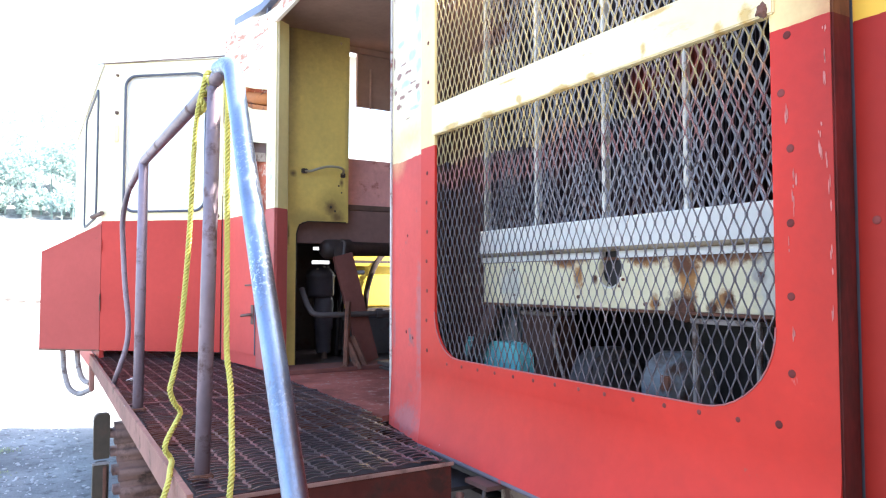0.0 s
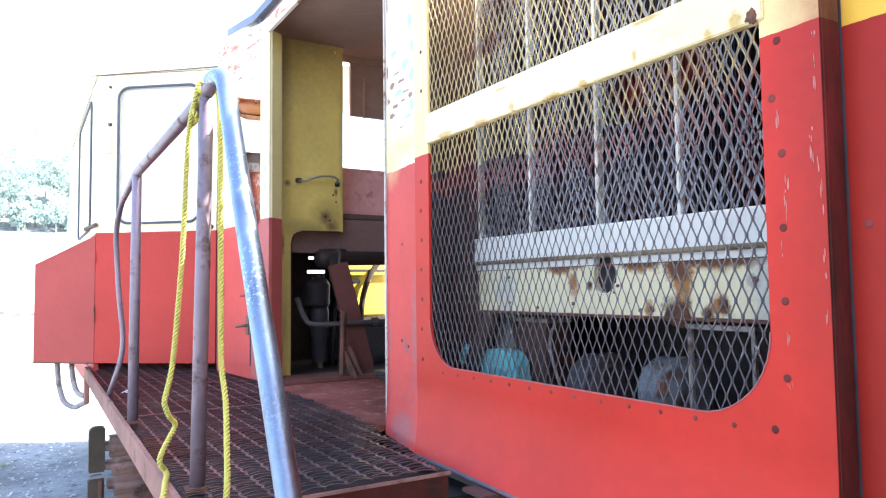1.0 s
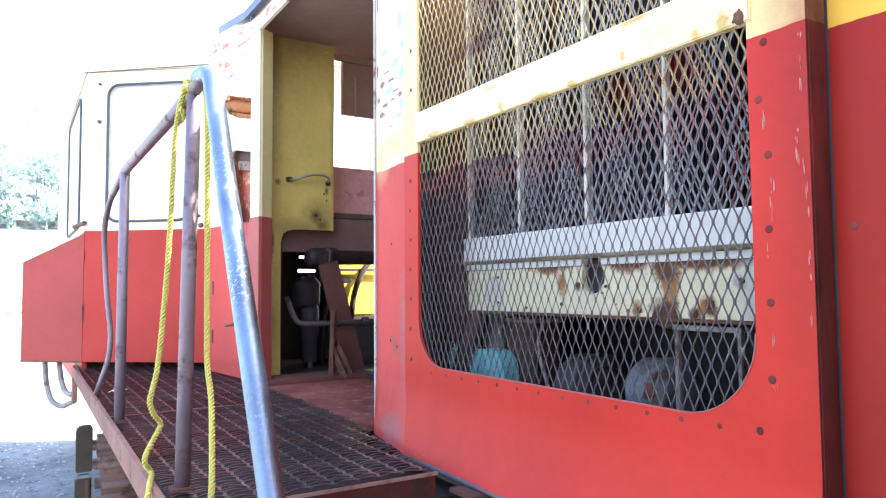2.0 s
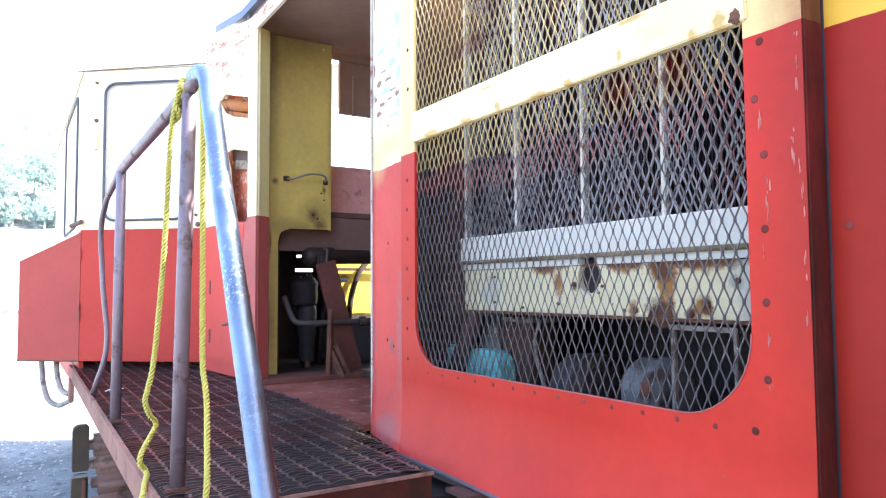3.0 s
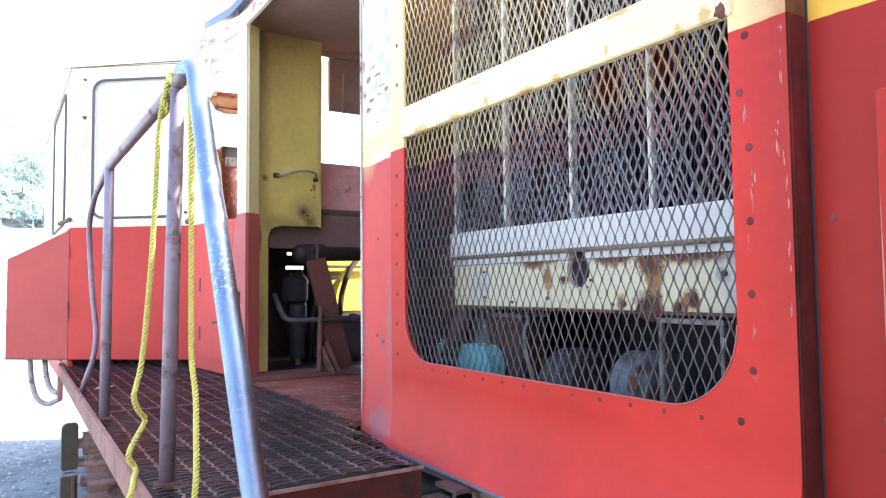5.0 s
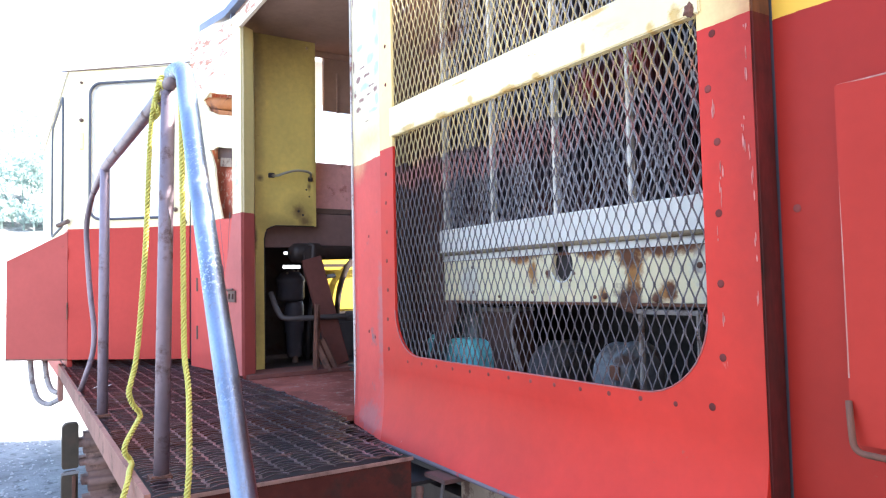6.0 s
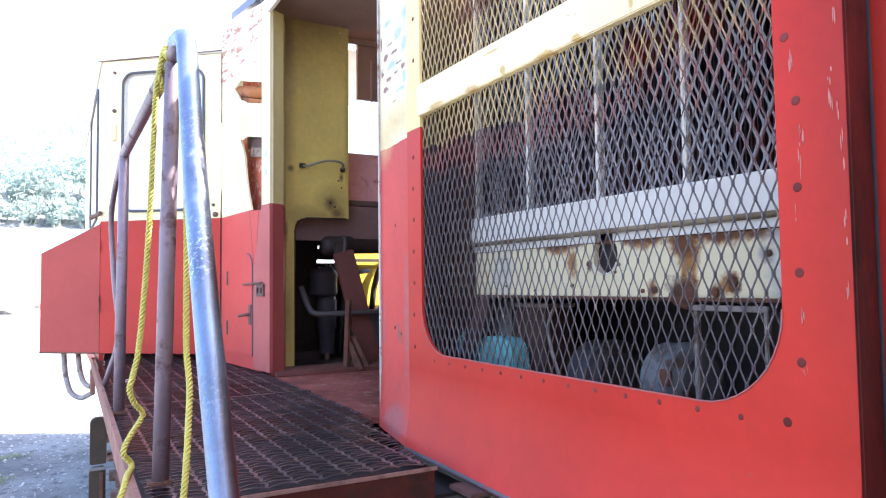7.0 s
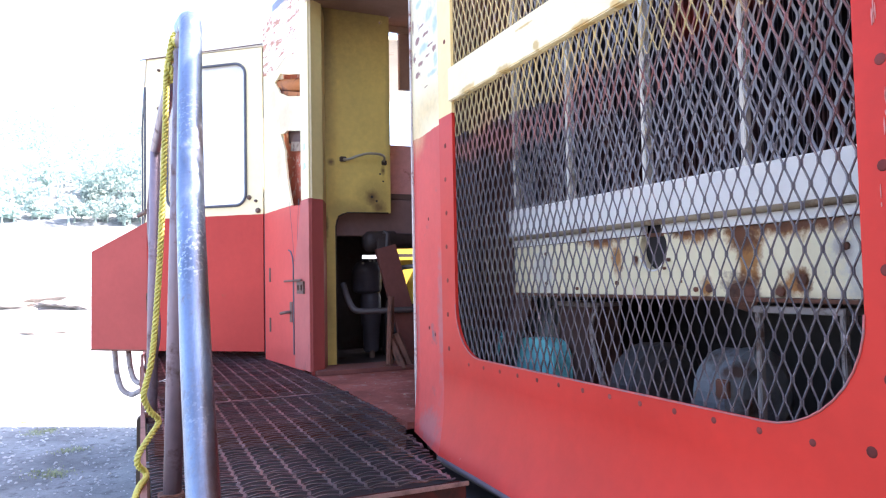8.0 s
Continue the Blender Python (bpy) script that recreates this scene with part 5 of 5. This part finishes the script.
vpart("casing_hoop", tube(bmesh.new(), rounded([(2.44, 5.58, 1.40), (2.46, 5.57, 1.62), (2.53, 5.56, 1.80), (2.62, 5.56, 1.90)], 0.1), 0.026, 8), M_DARK, bay, smooth=True)
vpart("bay_divider", boxed(2.198, 5.47, 1.0, 2.206, 5.619, 2.079), M_DARK, bay)
vpart("battery_box", boxed(1.98, 5.02, P - 0.006, 2.858, 5.32, 1.40, 0.04), M_GREYDARK, bay, "dark rounded box low in the bay")
vpart("casing_bar", boxed(2.2, 5.58, 1.80, 2.8, 5.60, 1.825), M_DARK, bay)
# rear boards with three gaps to the daylight behind
for x0, x1, z0, z1 in ((1.346, 2.215, 0.95, 1.79), (1.346, 1.985, 1.79, 1.818), (2.15, 2.215, 1.79, 1.818), (1.346, 2.215, 1.818, 1.905), (1.346, 1.995, 1.905, 1.93), (2.10, 2.215, 1.905, 1.93), (1.346, 2.215, 1.93, 2.079), (2.216, 2.858, 1.90, 1.972), (2.216, 2.30, 1.972, 1.99), (2.35, 2.858, 1.972, 1.99), (2.216, 2.858, 1.99, 2.079), (2.216, 2.858, 0.95, 1.42)):
    vpart("bay_board", boxed(x0, 5.62, z0, x1, 5.66, z1), M_DARK, bay)
vpart("filter_can", tube(bmesh.new(), [(1.805, 4.95, z) for z in (1.53, 1.54, 1.56, 1.67, 1.68, 1.70, 1.74, 1.76)], [0.06, 0.092, 0.10, 0.10, 0.106, 0.10, 0.07, 0.02], 20), M_CAN, bay, "dark grey filter can", True)
vpart("can_stem", tube(bmesh.new(), [(1.83, 4.95, z) for z in (1.13, 1.15, 1.30, 1.31, 1.50, 1.54)], [0.045, 0.055, 0.058, 0.068, 0.07, 0.06], 16), M_CAN, bay, smooth=True)
for x, z in ((1.75, 1.735), (1.80, 1.75), (1.83, 1.75)):
    vpart("can_bolt", tube(bmesh.new(), [(x, 4.865, z), (x, 4.855, z)], 0.008, 6), M_HANDLE, bay, "bright bolt head")
vpart("can_foot", tube(bmesh.new(), [(1.825, 4.92, P - 0.005), (1.825, 4.92, 1.15)], 0.022, 8), M_HINGE, bay)
vpart("elbow_pipe", tube(bmesh.new(), rounded([(1.515, 4.52, 1.60), (1.525, 4.45, 1.50), (1.545, 4.40, 1.440), (1.60, 4.38, 1.432), (1.80, 4.34, 1.435), (2.3, 4.28, 1.445)], 0.05), 0.018, 12), M_PIPE, bay, "grey elbow pipe", True)
vpart("pipe_union", tube(bmesh.new(), [(1.955, 4.322, 1.438), (1.995, 4.317, 1.439)], 0.030, 8), M_PIPE, bay)
vpart("dark_hose", tube(bmesh.new(), rounded([(1.95, 5.0, 1.1), (1.97, 5.0, 1.5), (2.08, 5.2, 1.70), (2.3, 5.3, 1.72)], 0.12), 0.018, 8), M_BLACK, bay, smooth=True)
vpart("pump", tube(bmesh.new(), [(1.655, 4.55, 1.862), (1.68, 4.55, 1.862), (1.70, 4.55, 1.862), (1.86, 4.55, 1.866), (1.87, 4.55, 1.866), (2.4, 4.55, 1.87)], [0.04, 0.062, 0.066, 0.066, 0.05, 0.045], 16), M_DARK, bay, "dark brown horizontal cylinder", True)
vpart("lever", tube(bmesh.new(), [(1.735, 4.42, 1.73), (1.765, 4.42, 1.80), (1.772, 4.42, 1.905), (1.745, 4.43, 1.918)], 0.012, 8), M_PIPE, bay, "grey lever", True)
vpart("lever_yoke", boxed(1.71, 4.43, 1.70, 1.80, 4.46, 1.88, 0.01), M_DARK, bay)
vpart("cable", tube(bmesh.new(), rounded([(1.85, 4.6, 1.82), (1.90, 4.6, 1.74), (1.93, 4.6, 1.60), (1.97, 4.7, 1.5)], 0.06), 0.014, 8), M_BLACK, bay, smooth=True)

# loose things in the recess
lean = Matrix.Translation((1.925, 4.37, P + 0.025)) @ Matrix.Rotation(radians(-14.5), 4, "Y") @ Matrix.Rotation(radians(-2), 4, "X")
plank = tagged(part("leaning_plank", boxed(-0.066, -0.018, 0, 0.066, 0.018, 0.72, 0.004, m=lean), M_WOOD), "rust-red steel plank leaning in the passage", "plank")
jack = thing("support_stand", (1.74, 4.24, P), "rusty splayed steel stand on the passage floor", "stand")
for (x0, y0), (x1, y1), z1, r in (((-0.05, -0.03), (-0.01, 0.03), 0.42, 0.015), ((0.03, -0.07), (-0.01, 0.02), 0.16, 0.022), ((0.09, -0.03), (0.02, 0.03), 0.20, 0.024), ((0.0, 0.06), (0.0, 0.03), 0.42, 0.014)):
    part("leg", tube(bmesh.new(), [(x0, y0, 0), (x1, y1, z1)], r, 6), M_RUST, jack)
part("foot", boxed(-0.09, -0.07, -0.002, -0.04, -0.02, 0.03, 0.008), M_RUST, jack)
scrap = tagged(part("scrap_sheets", box(boxed(1.90, 4.02, P, 2.3, 4.22, P + 0.015, 0.003), 1.92, 4.05, P + 0.018, 2.3, 4.23, P + 0.04, 0.003), M_PIPE), "flat grey scrap sheets on the floor", "scrap metal")
tagged(pebbles("floor_debris", 26, (1.3, 1.9, 3.0, 4.2), 0.005, M_SILL, "small pale flakes on the passage floor", "debris", 9), kind="stuff").location = (0, 0, P - 0.004)

litter = bmesh.new()
for a, b, c in (((0, 0), (0.05, 0.01), (0.03, 0.05)), ((0.02, 0.0), (0.08, -0.02), (0.06, 0.04))):
    f = [litter.verts.new((0.455 + 1.1 * x, 4.30 + 1.6 * y, P + 0.010 + 0.014 * (k % 2))) for k, (x, y) in enumerate((a, b, c))]
    g = [litter.verts.new(v.co + Vector((0, 0, 0.003))) for v in f]
    litter.faces.new(f)
    litter.faces.new(g[::-1])
    for k in range(3):
        litter.faces.new((f[k], g[k], g[(k + 1) % 3], f[(k + 1) % 3]))
tagged(part("litter", litter, M_PAPER), "crumpled white scrap lying on the grating", "litter")


# rope
def twisted(path, r, k=0, lay=0.034, strands=3, n=520):
    """One strand of a laid rope, wound round a smooth path."""
    pts = [Vector(p) for p in path]
    seg = [0.0]
    for a, b in zip(pts, pts[1:]):
        seg.append(seg[-1] + (b - a).length)

    def at(s):
        for k in range(len(pts) - 1):
            if s <= seg[k + 1] or k == len(pts) - 2:
                f = (s - seg[k]) / max(seg[k + 1] - seg[k], 1e-6)
                p0, p1, p2, p3 = pts[max(k - 1, 0)], pts[k], pts[k + 1], pts[min(k + 2, len(pts) - 1)]
                return 0.5 * ((2 * p1) + (p2 - p0) * f + (2 * p0 - 5 * p1 + 4 * p2 - p3) * f * f + (3 * p1 - p0 - 3 * p2 + p3) * f ** 3)

    bm = bmesh.new()
    mid = [at(seg[-1] * i / n) for i in range(n + 1)]
    out = []
    for i, p in enumerate(mid):
        d = (mid[min(i + 1, n)] - mid[max(i - 1, 0)]).normalized()
        e1 = d.cross(Vector((0, 1, 0.2))).normalized()
        e2 = d.cross(e1)
        a = 2 * math.pi * (seg[-1] * i / n / lay + k / strands)
        out.append(p + (e1 * math.cos(a) + e2 * math.sin(a)) * r * 0.6)
    tube(bm, out, r * 0.5, 6)
    return bm


rope = thing("rope", (0.43, 2.25, 2.225), "yellow twisted plastic rope hanging from the handrail", "rope")
ROPE_A = [(0.446, 2.255, 2.272), (0.428, 2.262, 2.262), (0.419, 2.27, 2.22), (0.412, 2.30, 2.16), (0.411, 2.345, 2.05), (0.402, 2.345, 1.8), (0.392, 2.36, 1.6), (0.378, 2.366, 1.43), (0.362, 2.362, 1.355), (0.357, 2.361, 1.325), (0.372, 2.38, 1.285), (0.393, 2.40, 1.258), (0.391, 2.398, 1.24), (0.365, 2.36, 1.21), (0.344, 2.335, 1.18), (0.343, 2.34, 1.155), (0.361, 2.37, 1.128), (0.362, 2.34, 1.120), (0.346, 2.27, 1.118), (0.334, 2.22, 1.10), (0.318, 2.20, 1.06), (0.305, 2.19, 1.03), (0.302, 2.18, 0.80)]
ROPE_B = [(0.446, 2.255, 2.272), (0.466, 2.22, 2.255), (0.471, 2.19, 2.18), (0.473, 2.185, 2.0), (0.479, 2.20, 1.75), (0.477, 2.185, 1.55), (0.477, 2.175, 1.44), (0.478, 2.13, 1.35), (0.460, 2.04, 1.23), (0.447, 1.985, 1.16), (0.440, 1.98, 1.09), (0.436, 1.978, 1.0), (0.436, 1.975, 0.7)]
KNOT = [(0.4425 - 0.0285 * f - 0.009 * math.sin(12.57 * f), 2.252 + 0.05 * f + 0.012 * math.cos(12.57 * f), 2.266 - 0.115 * f) for f in (k / 19 for k in range(20))]
for nm, path, n in (("long_end", ROPE_A, 520), ("short_end", ROPE_B, 520), ("knot", KNOT, 160)):
    local = [Vector(p) - Vector((0.43, 2.25, 2.225)) for p in path]
    end = part(nm, twisted(local, 0.0080, 0, n=n), M_ROPE, rope, smooth=True)
    for k in (1, 2):
        part("strand", twisted(local, 0.0080, k, n=n), M_ROPE, end, smooth=True)
